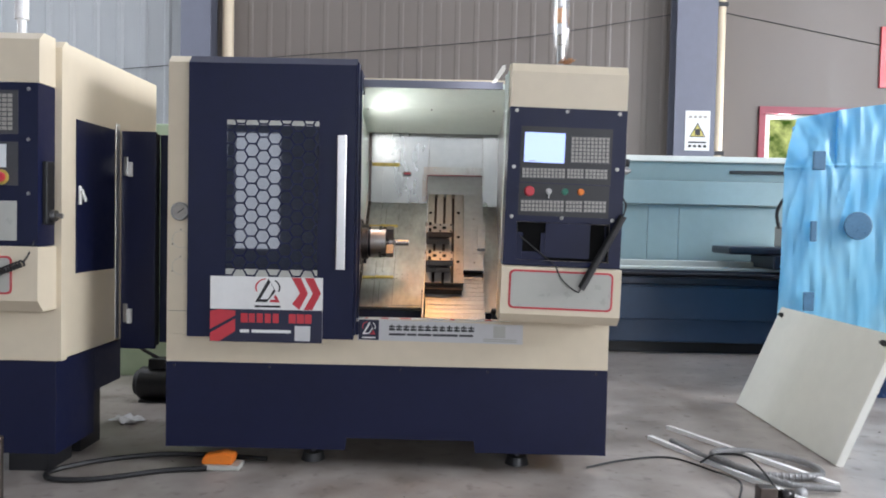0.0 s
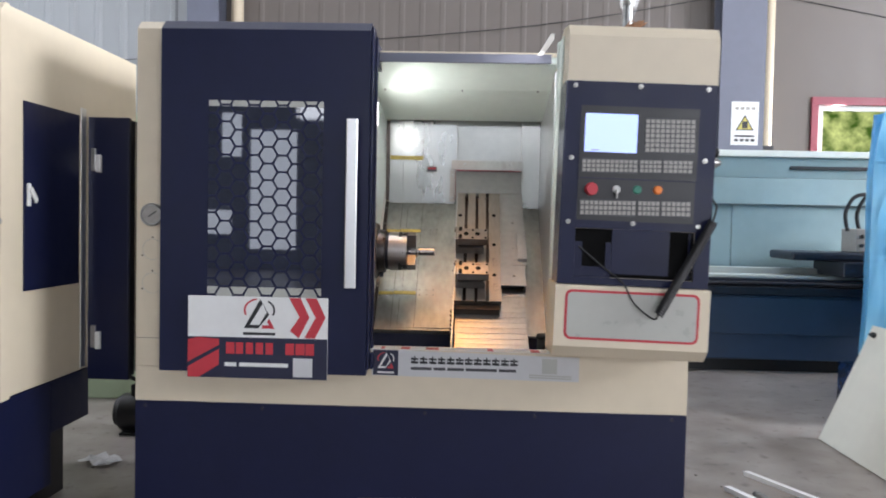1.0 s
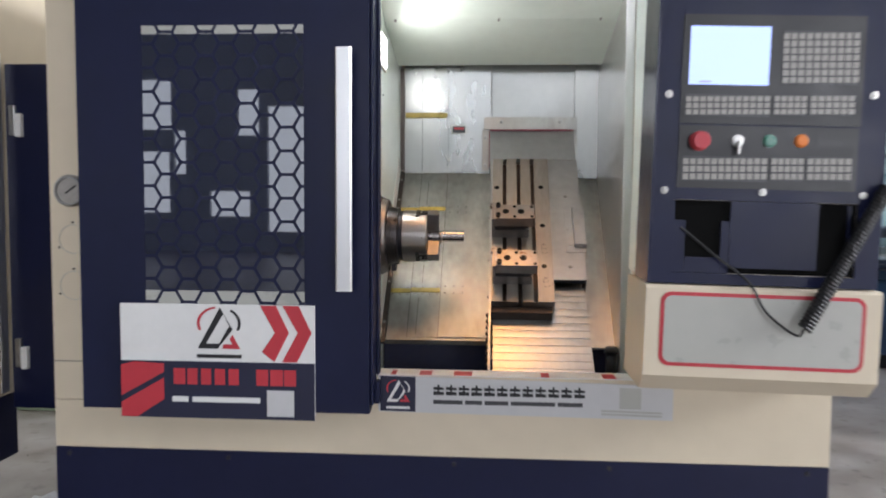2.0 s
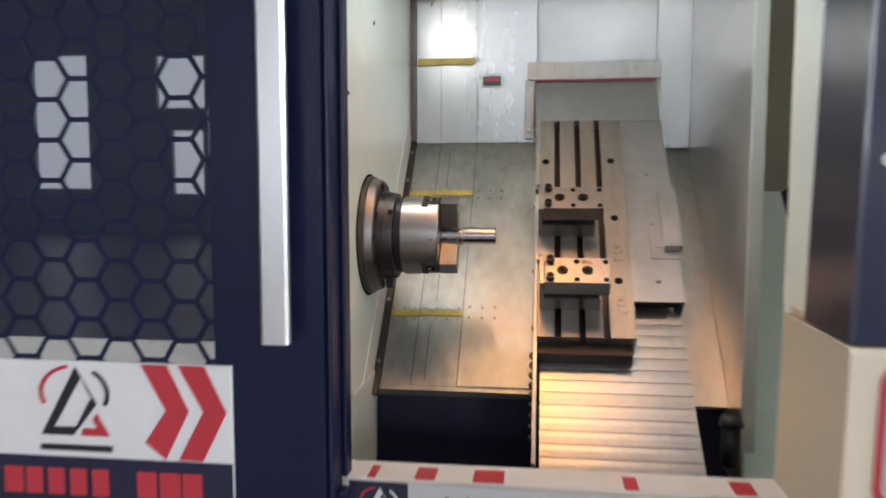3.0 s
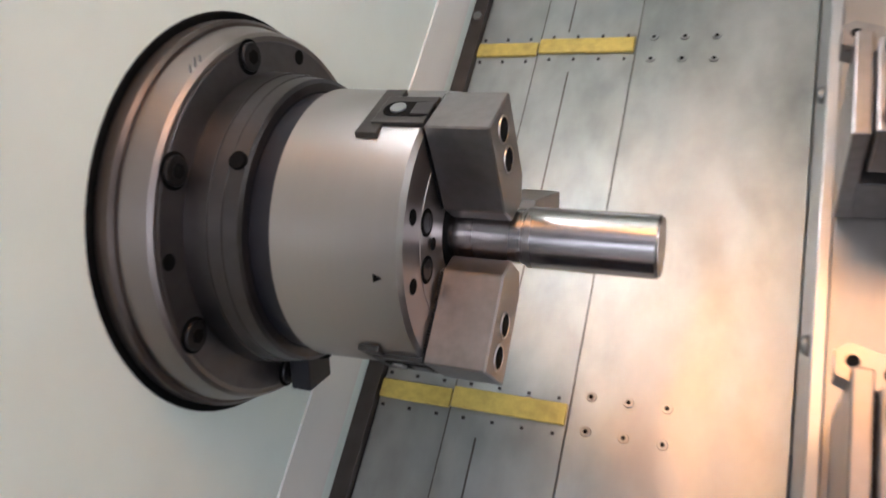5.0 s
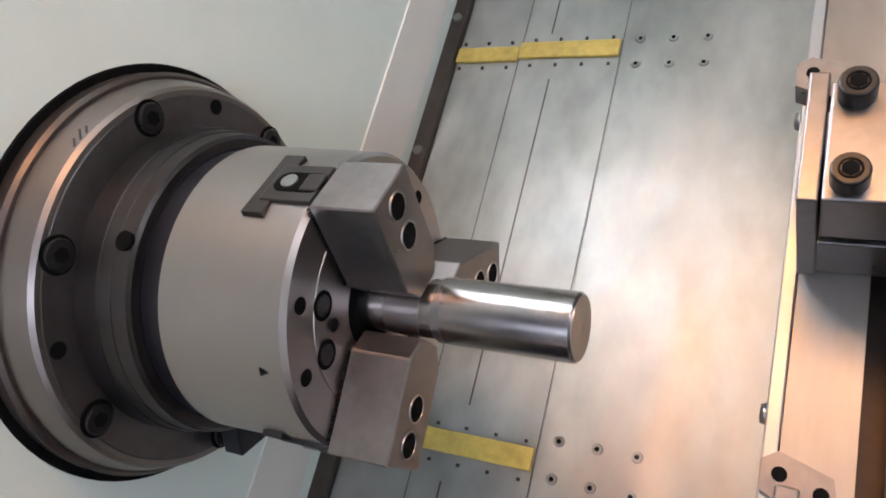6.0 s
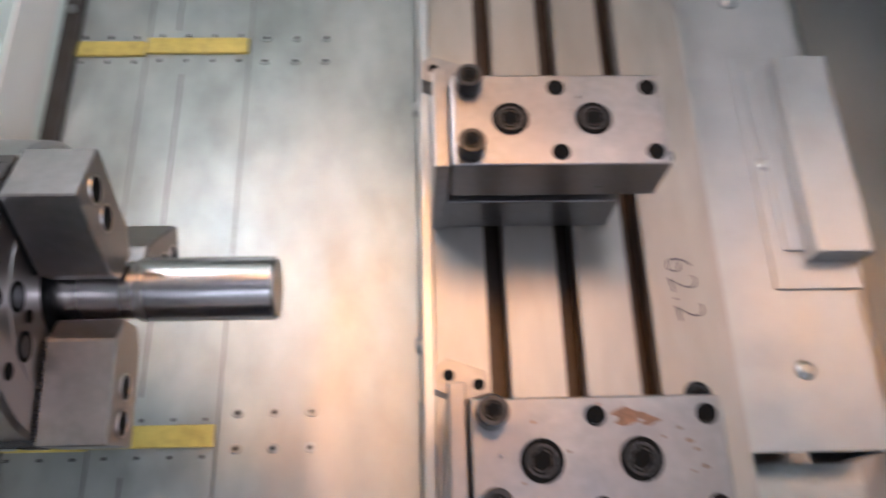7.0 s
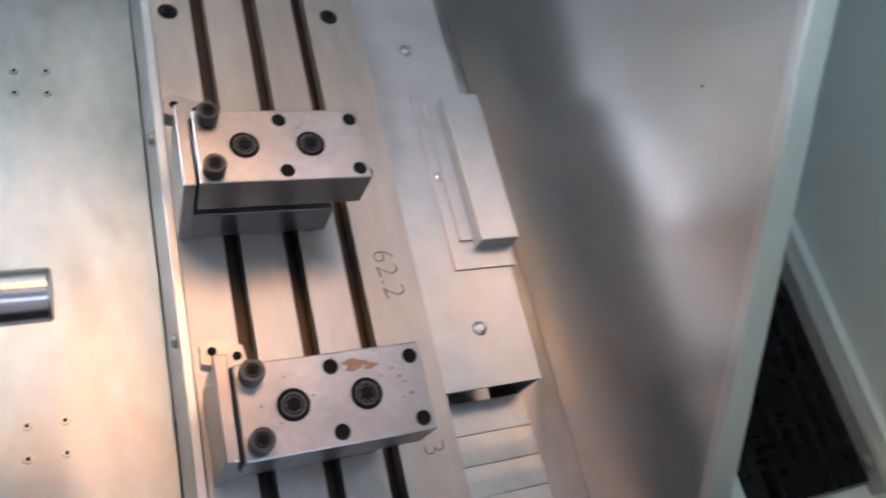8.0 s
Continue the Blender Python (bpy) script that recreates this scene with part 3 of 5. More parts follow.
box(bm, 0.752, 0.768, -0.095, -0.0601, 0.95, 0.98), box(bm, 0.752, 0.768, -0.095, -0.0601, 1.35, 1.38)
part("door_handle", bm, HANDLE, door, "long brushed aluminium handle")

# roof of the working space
bm = bmesh.new()
prism(bm, [(0.36, 1.722), (0.55, 1.655), (0.895, 1.574), (0.895, 1.60), (0.56, 1.68), (0.36, 1.75), (0.34, 1.75), (0.34, 1.722)], 0.766, 1.484, "x")
part("roof_panel", bm, MINT, lathe, "pale mint inner roof")
part("roof_rail", B(0.80, 1.46, 0.325, 0.338, 1.722, 1.757, 0.002), COLUMN, lathe)
part("roof_cover", B(0.766, 1.484, 0.36, 1.2, 1.752, 1.77), CREAM, lathe)
for x in (0.80, 1.12, 1.43):
    part("screw", C((x, 0.552, 1.656), (x, 0.549, 1.650), 0.004, seg=8), SCREW, lathe)
part("corner_bracket", prism(bmesh.new(), [(1.405, 1.752), (1.425, 1.752), (1.468, 1.815), (1.468, 1.835), (1.455, 1.835)], 0.322, 0.336, "y"), STRIP, lathe, "white bent bracket")
# headstock wall
hw = part("headstock_wall", B(0.745, 0.765, 0.045, 1.0, 0.50, 1.74), MINT, lathe, "pale mint wall round the spindle")
part("wall_edge", B(0.745, 0.775, 0.032, 0.044, 0.665, 1.73, 0.002), MINT, lathe)
bm = B(0.7655, 0.7800, 0.795, 1.545, 0.120, 0.130, m=SLANT)
box(bm, 0.7655, 0.7800, 0.966, 0.985, 1.205, 1.575)
part("edge_strip", bm, BROWN, lathe, "dark rubber edge strip")
bm = B(0.7652, 0.767, 0.76, 1.54, 0.145, 0.205, m=SLANT)
part("stiffener", bm, STRIP, lathe)
for s in (0.87, 1.03, 1.25, 1.40, 1.50):
    part("screw", C(SLANT @ Vector((0.7725, s, 0.130)), SLANT @ Vector((0.7725, s, 0.133)), 0.0045, seg=10), SCREW, lathe)
for y, z in ((0.30, 1.255), (0.52, 1.42)):
    part("screw", C((0.765, y, z), (0.767, y, z), 0.0035, seg=8), BLACKPAINT, lathe)

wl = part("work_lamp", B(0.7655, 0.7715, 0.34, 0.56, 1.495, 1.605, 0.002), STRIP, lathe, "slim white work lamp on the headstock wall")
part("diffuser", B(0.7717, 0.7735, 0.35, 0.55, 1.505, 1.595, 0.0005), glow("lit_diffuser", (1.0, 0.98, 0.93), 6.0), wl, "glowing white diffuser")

# covers along the slope
def slab(name, mat, parent, x0, x1, s0, s1, n0, n1, label="", bevel=0.0):
    return part(name, B(x0, x1, s0, s1, n0, n1, bevel), mat, parent, label, SLANT)


YB, ZB = 0.981, 1.2
for k, (x0, x1, n) in enumerate(((0.7805, 0.846, 0.1225), (0.846, 0.942, 0.1250), (0.942, 1.097, 0.1280))):
    slab("way_cover_sheet", STEEL, lathe, x0, x1, 0.818, 1.544, n - 0.010, n, "bright sheet-steel way cover", 0.0012)
    part("back_sheet", B(x0, x1 - 0.0005, YB - 0.004 * k, YB + 0.006, ZB - 0.004, 1.66, 0.001), SHINYSHEET, lathe, "bright sheet-steel back cover")
for s0 in (0.990, 1.351):
    slab("wiper_strip", YELLOW, lathe, 0.781, 0.8445, s0, s0 + 0.016, 0.1226, 0.1262, "yellow wiper strip", 0.001)
    slab("wiper_strip", YELLOW, lathe, 0.8465, 0.940, s0 + 0.001, s0 + 0.018, 0.1251, 0.1288, "yellow wiper strip", 0.001)
    for x in np.linspace(0.786, 0.932, 7):
        for ds in (-0.006, 0.022):
            slab("rivet", HUBBODY, lathe, x - 0.0012, x + 0.0012, s0 + ds - 0.0012, s0 + ds + 0.0012, 0.122 + (x > 0.846) * 0.0026, 0.1245 + (x > 0.846) * 0.0022)
part("wiper_strip", B(0.784, 0.938, YB - 0.012, YB - 0.0085, 1.398, 1.416, 0.001), YELLOW, lathe, "yellow wiper strip")
for x in (0.957, 0.985, 1.013):
    for s in (0.989, 1.016, 1.342, 1.368):
        p = SLANT @ Vector((x, s, 0.128))
        q = part("rivet", C(p, SLANT @ Vector((x, s, 0.1292)), 0.0042, 0.0036, 12), SCREW, lathe)
        part("rivet_socket", C(SLANT @ Vector((x, s, 0.1292)), SLANT @ Vector((x, s, 0.1294)), 0.0018, seg=8), SHADEBLACK, q)
for x, s0, s1 in ((0.872, 0.83, 0.97), (0.880, 1.03, 1.33), (0.872, 1.38, 1.50)):
    slab("scratch_line", BROWN, lathe, x, x + 0.0014, s0, s1, 0.1251, 0.1253)
slab("cover_seam", BROWN, lathe, 0.8447, 0.8460, 0.82, 1.54, 0.118, 0.1229)
slab("cover_seam", BROWN, lathe, 0.9408, 0.9422, 0.82, 1.54, 0.121, 0.1254)
slab("lower_lip", STEEL, lathe, 0.770, 1.10, 0.808, 0.8178, 0.10, 0.124)
# back panels
part("back_sheet", B(1.0975, 1.3975, YB + 0.006, YB + 0.012, ZB - 0.05, 1.66), BACKSTEEL, lathe, "dull sheet-steel back panel")
part("back_sheet", B(1.398, 1.482, YB - 0.010, YB + 0.006, ZB - 0.02, 1.66, 0.001), SHINYSHEET, lathe, "bright sheet-steel back cover")
part("sloping_cover", prism(bmesh.new(), [(YB - 0.031, 1.3480), (YB - 0.033, 1.3462), (0.8730, 1.2440), (0.8755, 1.2440)], 1.0955, 1.3935, "x"), GUARD, lathe, "grey sheet-steel cover below the wiper")
slab("way_cover_sheet", STEEL, lathe, 1.10, 1.482, 0.80, 1.56, 0.10, 0.112, "bright sheet-steel way cover")
br = part("wiper_bracket", B(1.072, 1.405, YB - 0.040, YB - 0.034, 1.353, 1.397, 0.001), STEEL, lathe, "clear-edged wiper bracket")
part("bracket_side", B(1.066, 1.090, YB - 0.030, YB - 0.018, 1.205, 1.3525, 0.001), STEEL, br)
part("bracket_side", B(1.388, 1.405, YB - 0.030, YB - 0.018, 1.300, 1.3525, 0.001), STEEL, br)
part("bracket_seal", B(1.095, 1.392, YB - 0.039, YB - 0.030, 1.3485, 1.3527), PURLIN, br, "thin red seal")
part("bracket_seal", B(1.0905, 1.0930, YB - 0.029, YB - 0.018, 1.215, 1.3480), PURLIN, br, "thin red seal")
for x, z in ((1.135, 1.381), (1.345, 1.381), (1.078, 1.325), (1.078, 1.225), (1.396, 1.325)):
    yy = YB - (0.040 if z > 1.35 else 0.030)
    part("screw", C((x, yy, z), (x, yy - 0.004, z), 0.006, 0.0045, 12), SCREW, br)
pl = part("rating_plate", B(0.952, 1.008, YB - 0.0095, YB - 0.0085, 1.338, 1.372), PANELGREY, lathe, "small printed metal plate")
part("print_bar", B(0.957, 1.003, YB - 0.0099, YB - 0.0096, 1.343, 1.367), KEYLINE, pl)
part("print_bar", B(0.962, 0.998, YB - 0.0103, YB - 0.0100, 1.355, 1.363), RED, pl)

# carriage with the T-slotted tool plate
TS = (1.146, 1.193, 1.239)
pts = [(1.106, 0.20), (1.106, 0.26)]
for x in TS:
    pts += [(x - 0.0065, 0.26), (x - 0.0065, 0.243), (x - 0.012, 0.243), (x - 0.012, 0.232), (x + 0.012, 0.232), (x + 0.012, 0.243), (x + 0.0065, 0.243), (x + 0.0065, 0.26)]
pts += [(1.294, 0.26), (1.294, 0.20)]
bm = bmesh.new()
lo, hi = [bm.verts.new((x, 0.860, n)) for x, n in pts], [bm.verts.new((x, 1.475, n)) for x, n in pts]
f0, f1 = bm.faces.new(lo), bm.faces.new(hi[::-1])
for i in range(len(pts)):
    j = (i + 1) % len(pts)
    bm.faces.new((lo[i], hi[i], hi[j], lo[j]))
bmesh.ops.triangulate(bm, faces=[f0, f1])
bmesh.ops.recalc_face_normals(bm, faces=bm.faces[:])
plate = part("slotted_plate", bm, GROUND, lathe, "ground steel plate with three T-slots", SLANT)
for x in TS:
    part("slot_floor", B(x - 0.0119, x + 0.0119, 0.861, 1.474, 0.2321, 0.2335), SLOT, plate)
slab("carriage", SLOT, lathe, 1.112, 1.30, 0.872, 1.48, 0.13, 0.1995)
slab("carriage_side", GUARD, lathe, 1.098, 1.1055, 0.60, 1.50, 0.125, 0.262, "", 0.001)
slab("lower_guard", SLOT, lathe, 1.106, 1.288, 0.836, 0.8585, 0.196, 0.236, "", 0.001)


def rim(x, s, n, r, parent, m=None):
    o = tube(bmesh.new(), [(x + r * math.cos(a), s + r * math.sin(a), n) for a in np.linspace(0, 2 * math.pi, 25)], 0.0006, 5)
    return part("hole_rim", o, SHADEBLACK, parent, "", m)


def socket_bolt(x, s, n, r, parent, proud=0.0, name="socket_bolt"):
    """A socket-head screw square to the slope; when not proud, a flat black ring paints its counterbore's shade."""
    bm = bmesh.new()
    if proud:
        cyl(bm, (x, s, n), (x, s, n + proud), r, seg=20, bevel=r * 0.12)
        top = n + proud
    else:
        cyl(bm, (x, s, n), (x, s, n + 0.0006), r * 0.74, seg=20)
        top = n + 0.0006
    b = part(name, bm, BOLT, parent, "", None)
    if parent is lathe:
        b.matrix_basis = SLANT
    h = part("hex_socket", cyl(bmesh.new(), (x, s, top), (x, s, top + 0.0004), r * 0.48, seg=6), SHADEBLACK, b)
    rim(x, s, top, r * 0.56, b)
    if not proud:
        o = bmesh.new()
        vs = [[o.verts.new((x + rr * math.cos(2 * math.pi * k / 24), s + rr * math.sin(2 * math.pi * k / 24), n + zz)) for k in range(24)] for rr, zz in ((r, 0.0002), (r * 0.76, 0.0002), (r * 0.74, 0.0007))]
        for a, c in zip(vs, vs[1:]):
            for k in range(24):
                o.faces.new((a[k], a[(k + 1) % 24], c[(k + 1) % 24], c[k]))
        part("counterbore", o, SHADEBLACK, b)
    return b


for x, ss in ((1.267, (0.996, 1.164, 1.337)), (1.120, (1.335, 0.99))):
    for s in ss:
        socket_bolt(x, s, 0.26, 0.0085, plate)


def writing(name, body, size, m, mat, parent):
    cu = bpy.data.curves.new(name, "FONT")
    cu.body, cu.size, cu.align_x, cu.align_y, cu.resolution_u = body, size, "CENTER", "CENTER", 3
    cu.offset = -0.0007
    tmp = bpy.data.objects.new(name, cu)
    scene.collection.objects.link(tmp)
    bpy.context.view_layer.update()
    me = bpy.data.meshes.new_from_object(tmp.evaluated_get(bpy.context.evaluated_depsgraph_get()))
    bpy.data.objects.remove(tmp)
    me.materials.clear()
    me.materials.append(mat)
    o = new(name, me)
    o.parent, o.matrix_basis = parent, m
    return o


MARKER = paint("faded_marker", (0.05, 0.04, 0.06), 0.5, 0.3, vary=0.4, scale=120)
writing("marker_writing", "62.2", 0.027, pose(1.268, 1.066, 0.2604, 0, 0, -84), MARKER, plate)
writing("marker_writing", "42.3", 0.026, pose(1.270, 0.934, 0.2604, 0, 0, -80), MARKER, plate)


def tool_block(s0, s1, x0, x1, rusty):
    """Clamp block for turning tools: base, neck, top slab, screws and holes."""
    sm = (s0 + s1) / 2
    b = part("tool_block", B(x0 - 0.008, x1 - 0.014, s0 + 0.008, s1 + 0.002, 0.2602, 0.297, 0.001), BLOCK, lathe, "milled steel tool block" + (" with rust spots" if rusty else ""), SLANT)
    # Neck is black: shade under the top slab, put into its colour.
    part("neck", B(x0 + 0.003, x1 - 0.018, s0 + 0.018, s1, 0.2972, 0.3216), HUB, b)
    part("top_plate", B(x0, x1, s0, s1, 0.3218, 0.359, 0.0012), BLOCK, b)
    part("clamp_side", B(x0 - 0.010, x0 - 0.0012, s0 + 0.003, s1 + 0.010, 0.268, 0.352, 0.001), BLOCK, b)
    for x in (x0 + 0.033, x0 + 0.080):
        socket_bolt(x, sm, 0.3592, 0.0105, b.parent, name="socket_bolt")
    for ds in (-0.020, 0.022):
        socket_bolt(x0 + 0.010, sm + ds, 0.3592, 0.0078, b.parent, 0.011, "cap_screw")
    for x in (x0 + 0.060, x1 - 0.008):
        for ds in (-0.021, 0.021):
            # Nothing is bored here: a black disc carries the hole's shade.
            h = part("threaded_hole", C((x, sm + ds, 0.3591), (x, sm + ds, 0.3594), 0.0044, seg=14), SHADEBLACK, b)
            rim(x, sm + ds - 0.0004, 0.3591, 0.0046, b)
    ins = part("tool_insert", prism(bmesh.new(), [(x0 - 0.016, s1 + 0.008), (x0 - 0.016, s1 + 0.020), (x0 - 0.010, s1 + 0.024), (x0 + 0.010, s1 + 0.017), (x0 + 0.012, s1 + 0.006), (x0 - 0.002, s1 + 0.002)], 0.330, 0.344, "z"), BLOCK, b, "small tool holder tip")
    for dx, ds in ((-0.009, 0.015), (0.006, 0.010)):
        part("tip_screw", C((x0 + dx, s1 + ds, 0.344), (x0 + dx, s1 + ds, 0.3446), 0.003, seg=10), SHADEBLACK, b)
    if rusty:
        for dx, ds, r in ((0.076, 0.020, 0.0085), (0.086, 0.018, 0.005), (0.104, 0.008, 0.002), (0.107, 0.004, 0.0016), (0.100, 0.014, 0.0014), (0.030, 0.018, 0.0016), (0.062, 0.026, 0.0016), (0.092, 0.010, 0.0012), (0.046, 0.004, 0.0013), (0.110, -0.004, 0.002), (0.104, -0.006, 0.0012), (0.024, -0.010, 0.0012)):
            part("rust_spot", prism(bmesh.new(), [(x0 + dx + r * (0.7 + 0.3 * math.sin(5 * a + dx * 90)) * 1.2 * math.cos(a), sm + ds + 0.6 * r * (0.8 + 0.2 * math.cos(3 * a)) * math.sin(a)) for a in np.linspace(0, 6.0, 18)], 0.3591, 0.35925, "z"), RUST, b)
    return b


RUST = paint("rust_bloom", (0.17, 0.095, 0.06), 0.6, 0.4, vary=0.5, scale=160)
tool_block(1.103, 1.162, 1.115, 1.236, False)
tool_block(0.916, 0.976, 1.119, 1.241, True)
for s in (1.218, 1.037, 0.895, 1.40):
    part("screw", cyl(C(SLANT @ Vector((1.098, s, 0.236)), SLANT @ Vector((1.094, s, 0.236)), 0.0065, 0.005, 12), SLANT @ Vector((1.094, s, 0.236)), SLANT @ Vector((1.0935, s, 0.236)), 0.003, seg=6), SCREW, lathe)
for k in range(9):
    part("cover_tooth", prism(bmesh.new(), [(1.0978, 0.846 - 0.022 * k), (1.0978, 0.860 - 0.022 * k), (1.0905, 0.853 - 0.022 * k)], 0.19, 0.205, "z"), HUB, lathe, "", SLANT)

# guard right of the plate, with its bent handle block
bm = bmesh.new()
prism(bm, [(1.2955, 0.232), (1.2955, 0.2355), (1.397, 0.2355), (1.397, 0.13), (1.394, 0.13), (1.394, 0.232)], 0.964, 1.50, "y")
part("cross_guard", bm, GUARD, lathe, "bent sheet-steel guard", SLANT)
slab("guard_end", HUB, lathe, 1.2955, 1.3935, 0.972, 0.976, 0.205, 0.2315)
for s in (1.016, 1.169, 1.319):
    part("screw", cyl(C((1.350, s, 0.2356), (1.350, s, 0.2375), 0.0068, 0.0060, 14), (1.350, s, 0.2375), (1.350, s, 0.2395), 0.006, 0.003, 14), SCREW, lathe, "", SLANT)
slab("stop_base", GUARD, lathe, 1.341, 1.402, 1.072, 1.264, 0.2357, 0.2378, "", 0.0006)
slab("stop_block", GUARD, lathe, 1.366, 1.404, 1.092, 1.252, 0.238, 0.256, "bent steel stop block", 0.001)
slab("stop_gusset", GUARD, lathe, 1.352, 1.3655, 1.100, 1.250, 0.238, 0.2405)

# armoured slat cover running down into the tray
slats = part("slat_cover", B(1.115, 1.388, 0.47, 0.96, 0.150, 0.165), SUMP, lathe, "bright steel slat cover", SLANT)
first = None
for k in range(20):
    s = 0.958 - k * 0.0265
    bm = bmesh.new()
    prism(bm, [(s + 0.003, 0.1993), (s - 0.012, 0.2004), (s - 0.0255, 0.2007), (s - 0.0263, 0.2000), (s - 0.0263, 0.194), (s + 0.003, 0.188)], 1.112, 1.392 + 0.0009 * k, "x")
    part("slat", bm, SLATS, slats)

# steel wall and jamb on the right; a gap behind with the black way bellows
part("side_wall_sheet", B(1.4825, 1.4885, 0.378, 1.0, 0.52, 1.70, 0.001), WALLSTEEL, lathe, "smeared sheet-steel side wall")
part("side_wall_flange", B(1.4780, 1.503, 0.366, 0.3775, 0.60, 1.70, 0.002), HANDLE, lathe, "bright bent edge")
part("jamb", B(1.450, 1.500, 0.0185, 0.055, 0.664, 1.735, 0.003), MINT, lathe, "pale mint door jamb")
part("gap_wall", B(1.895, 1.899, 0.02, 1.18, 0.466, 1.74), MINT, lathe)
part("gap_front", B(1.501, 1.894, 0.022, 0.026, 0.466, 1.74), MINT, lathe)
BELLOWS = paint("black_bellows", (0.005, 0.005, 0.006), 0.28, vary=0.2, scale=20)
bel = part("way_bellows", B(1.690, 1.870, 0.807, 1.40, 0.070, 0.090), SHADEBLACK, lathe, "black folded way bellows", SLANT)
for k in range(7):
    x = 1.692 + 0.0252 * k
    part("fold", prism(bmesh.new(), [(x, 0.0902), (x + 0.0125, 0.112), (x + 0.0250, 0.0902)], 0.807, 1.40, "y"), BELLOWS, bel)
for s in (0.83, 1.09):
    part("screw", C((1.862, s, 0.114), (1.862, s, 0.118), 0.007, seg=12), SCREW, bel)
slab("bellows_frame", PANELGREY, lathe, 1.871, 1.880, 0.79, 1.40, 0.09, 0.118)
slab("bellows_frame", MINT, lathe, 1.8805, 1.8945, 0.60, 1.40, 0.09, 0.135)
slab("lower_plate", MINT, lathe, 1.492, 1.880, 0.60, 0.803, 0.075, 0.092)
slab("inner_plate", MINT, lathe, 1.492, 1.689, 0.8035, 1.40, 0.075, 0.092)
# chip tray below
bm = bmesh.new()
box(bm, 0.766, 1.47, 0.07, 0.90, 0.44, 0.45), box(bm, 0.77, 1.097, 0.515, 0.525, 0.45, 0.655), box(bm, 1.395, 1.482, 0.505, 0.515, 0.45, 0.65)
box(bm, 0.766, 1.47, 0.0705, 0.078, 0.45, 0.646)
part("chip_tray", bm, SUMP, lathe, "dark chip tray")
part("headstock_skirt", B(0.7655, 0.7685, 0.079, 0.50, 0.45, 0.70), MINT, lathe)
part("hose_end", cyl(C((1.445, 0.30, 0.60), (1.445, 0.30, 0.672), 0.016, 0.016, 14), (1.445, 0.30, 0.672), (1.445, 0.30, 0.69), 0.022, 0.016, 14), RUBBER, lathe)
# right casing behind the panel
part("right_casing", prism(bmesh.new(), [(0.0185, 0.466), (0.0185, 1.735), (0.04, 1.765), (1.2, 1.765), (1.2, 0.466)], 1.90, 1.918, "x"), CREAM, lathe)
part("casing_front", B(1.5005, 1.918, 0.0, 0.018, 0.7205, 1.735), CREAM, lathe)
part("casing_top", B(1.4845, 1.8995, 0.33, 1.2, 1.745, 1.763), CREAM, lathe)
part("casing_back", B(0.745, 1.8995, 1.182, 1.2, 0.466, 1.744), CREAM, lathe)

KEYSTEEL = paint("dark_key_steel", (0.075, 0.07, 0.066), 0.4, 0.9, vary=0.2, scale=40)
# spindle nose and chuck
# Flat ring, black for the shade in the wall gap.
part("spindle_recess", lathe_turn(bmesh.new(), [(0.7652, 0.1235), (0.7662, 0.1225), (0.7662, 0.110)], AXIS, 72), SHADEBLACK, lathe, "flat black ring for the shaded gap round the spindle")
part("spindle_ring", lathe_turn(bmesh.new(), [(0.7664, 0.1185), (0.7745, 0.1185), (0.7765, 0.1165), (0.7765, 0.100)], AXIS, 72), BROWN, lathe, "dark oiled ring round the spindle")
fl = part("spindle_flange", lathe_turn(bmesh.new(), [(0.7766, 0.1145), (0.780, 0.1142), (0.7915, 0.1105), (0.7938, 0.1085), (0.7938, 0.1060)], AXIS, 72), FLANGE, lathe, "turned steel flange")
part("flange_face", lathe_turn(bmesh.new(), [(0.7915, 0.1059), (0.7942, 0.1057), (0.7945, 0.1051), (0.7945, 0.080)], AXIS, 72), FLANGEFACE, fl, "dark oiled flange face")


def on_flange(a, r=0.099):
    return AXIS[0] - r * math.cos(radians(a)), AXIS[1] + r * math.sin(radians(a))


for a in (81, 28.5, -24.5, -83, -140, 140):
    y, z = on_flange(a)
    part("counterbore", C((0.7946, y, z), (0.7949, y, z), 0.0100, seg=24), SHADEBLACK, fl)
    part("flange_bolt", C((0.7950, y, z), (0.7974, y, z), 0.0082, seg=20, bevel=0.001), BOLT, fl)
    part("hex_socket", C((0.7974, y, z), (0.7978, y, z), 0.0042, seg=6), SHADEBLACK, fl)
for a in (1.7, -110, 110):
    y, z = on_flange(a, 0.1)
    part("tapped_hole", C((0.7946, y, z), (0.7949, y, z), 0.0045, seg=16), SHADEBLACK, fl)
for a, ln in ((57, 0.010), (59.5, 0.013), (62, 0.008)):      # faded marker strokes
    y, z = on_flange(a, 0.1115)
    part("marker_stroke", C((0.7905, y, z - ln / 3), (0.7892, y + 0.002, z + ln / 3), 0.0007, seg=6), KEYLINE, fl)
hub = part("spindle_hub", lathe_turn(bmesh.new(), [(0.7946, 0.0882), (0.8085, 0.0872), (0.8088, 0.0866), (0.8165, 0.0856), (0.8168, 0.0850), (0.8250, 0.0838), (0.8262, 0.0815)], AXIS, 72), HUBBODY, lathe, "dark oiled hub")
# Gap before the chuck, its shade painted black.
part("hub_neck", lathe_turn(bmesh.new(), [(0.8255, 0.0815), (0.8264, 0.0755), (0.8388, 0.0750), (0.8388, 0.05)], AXIS, 72), HUB, hub, "black groove with its shade in the colour")
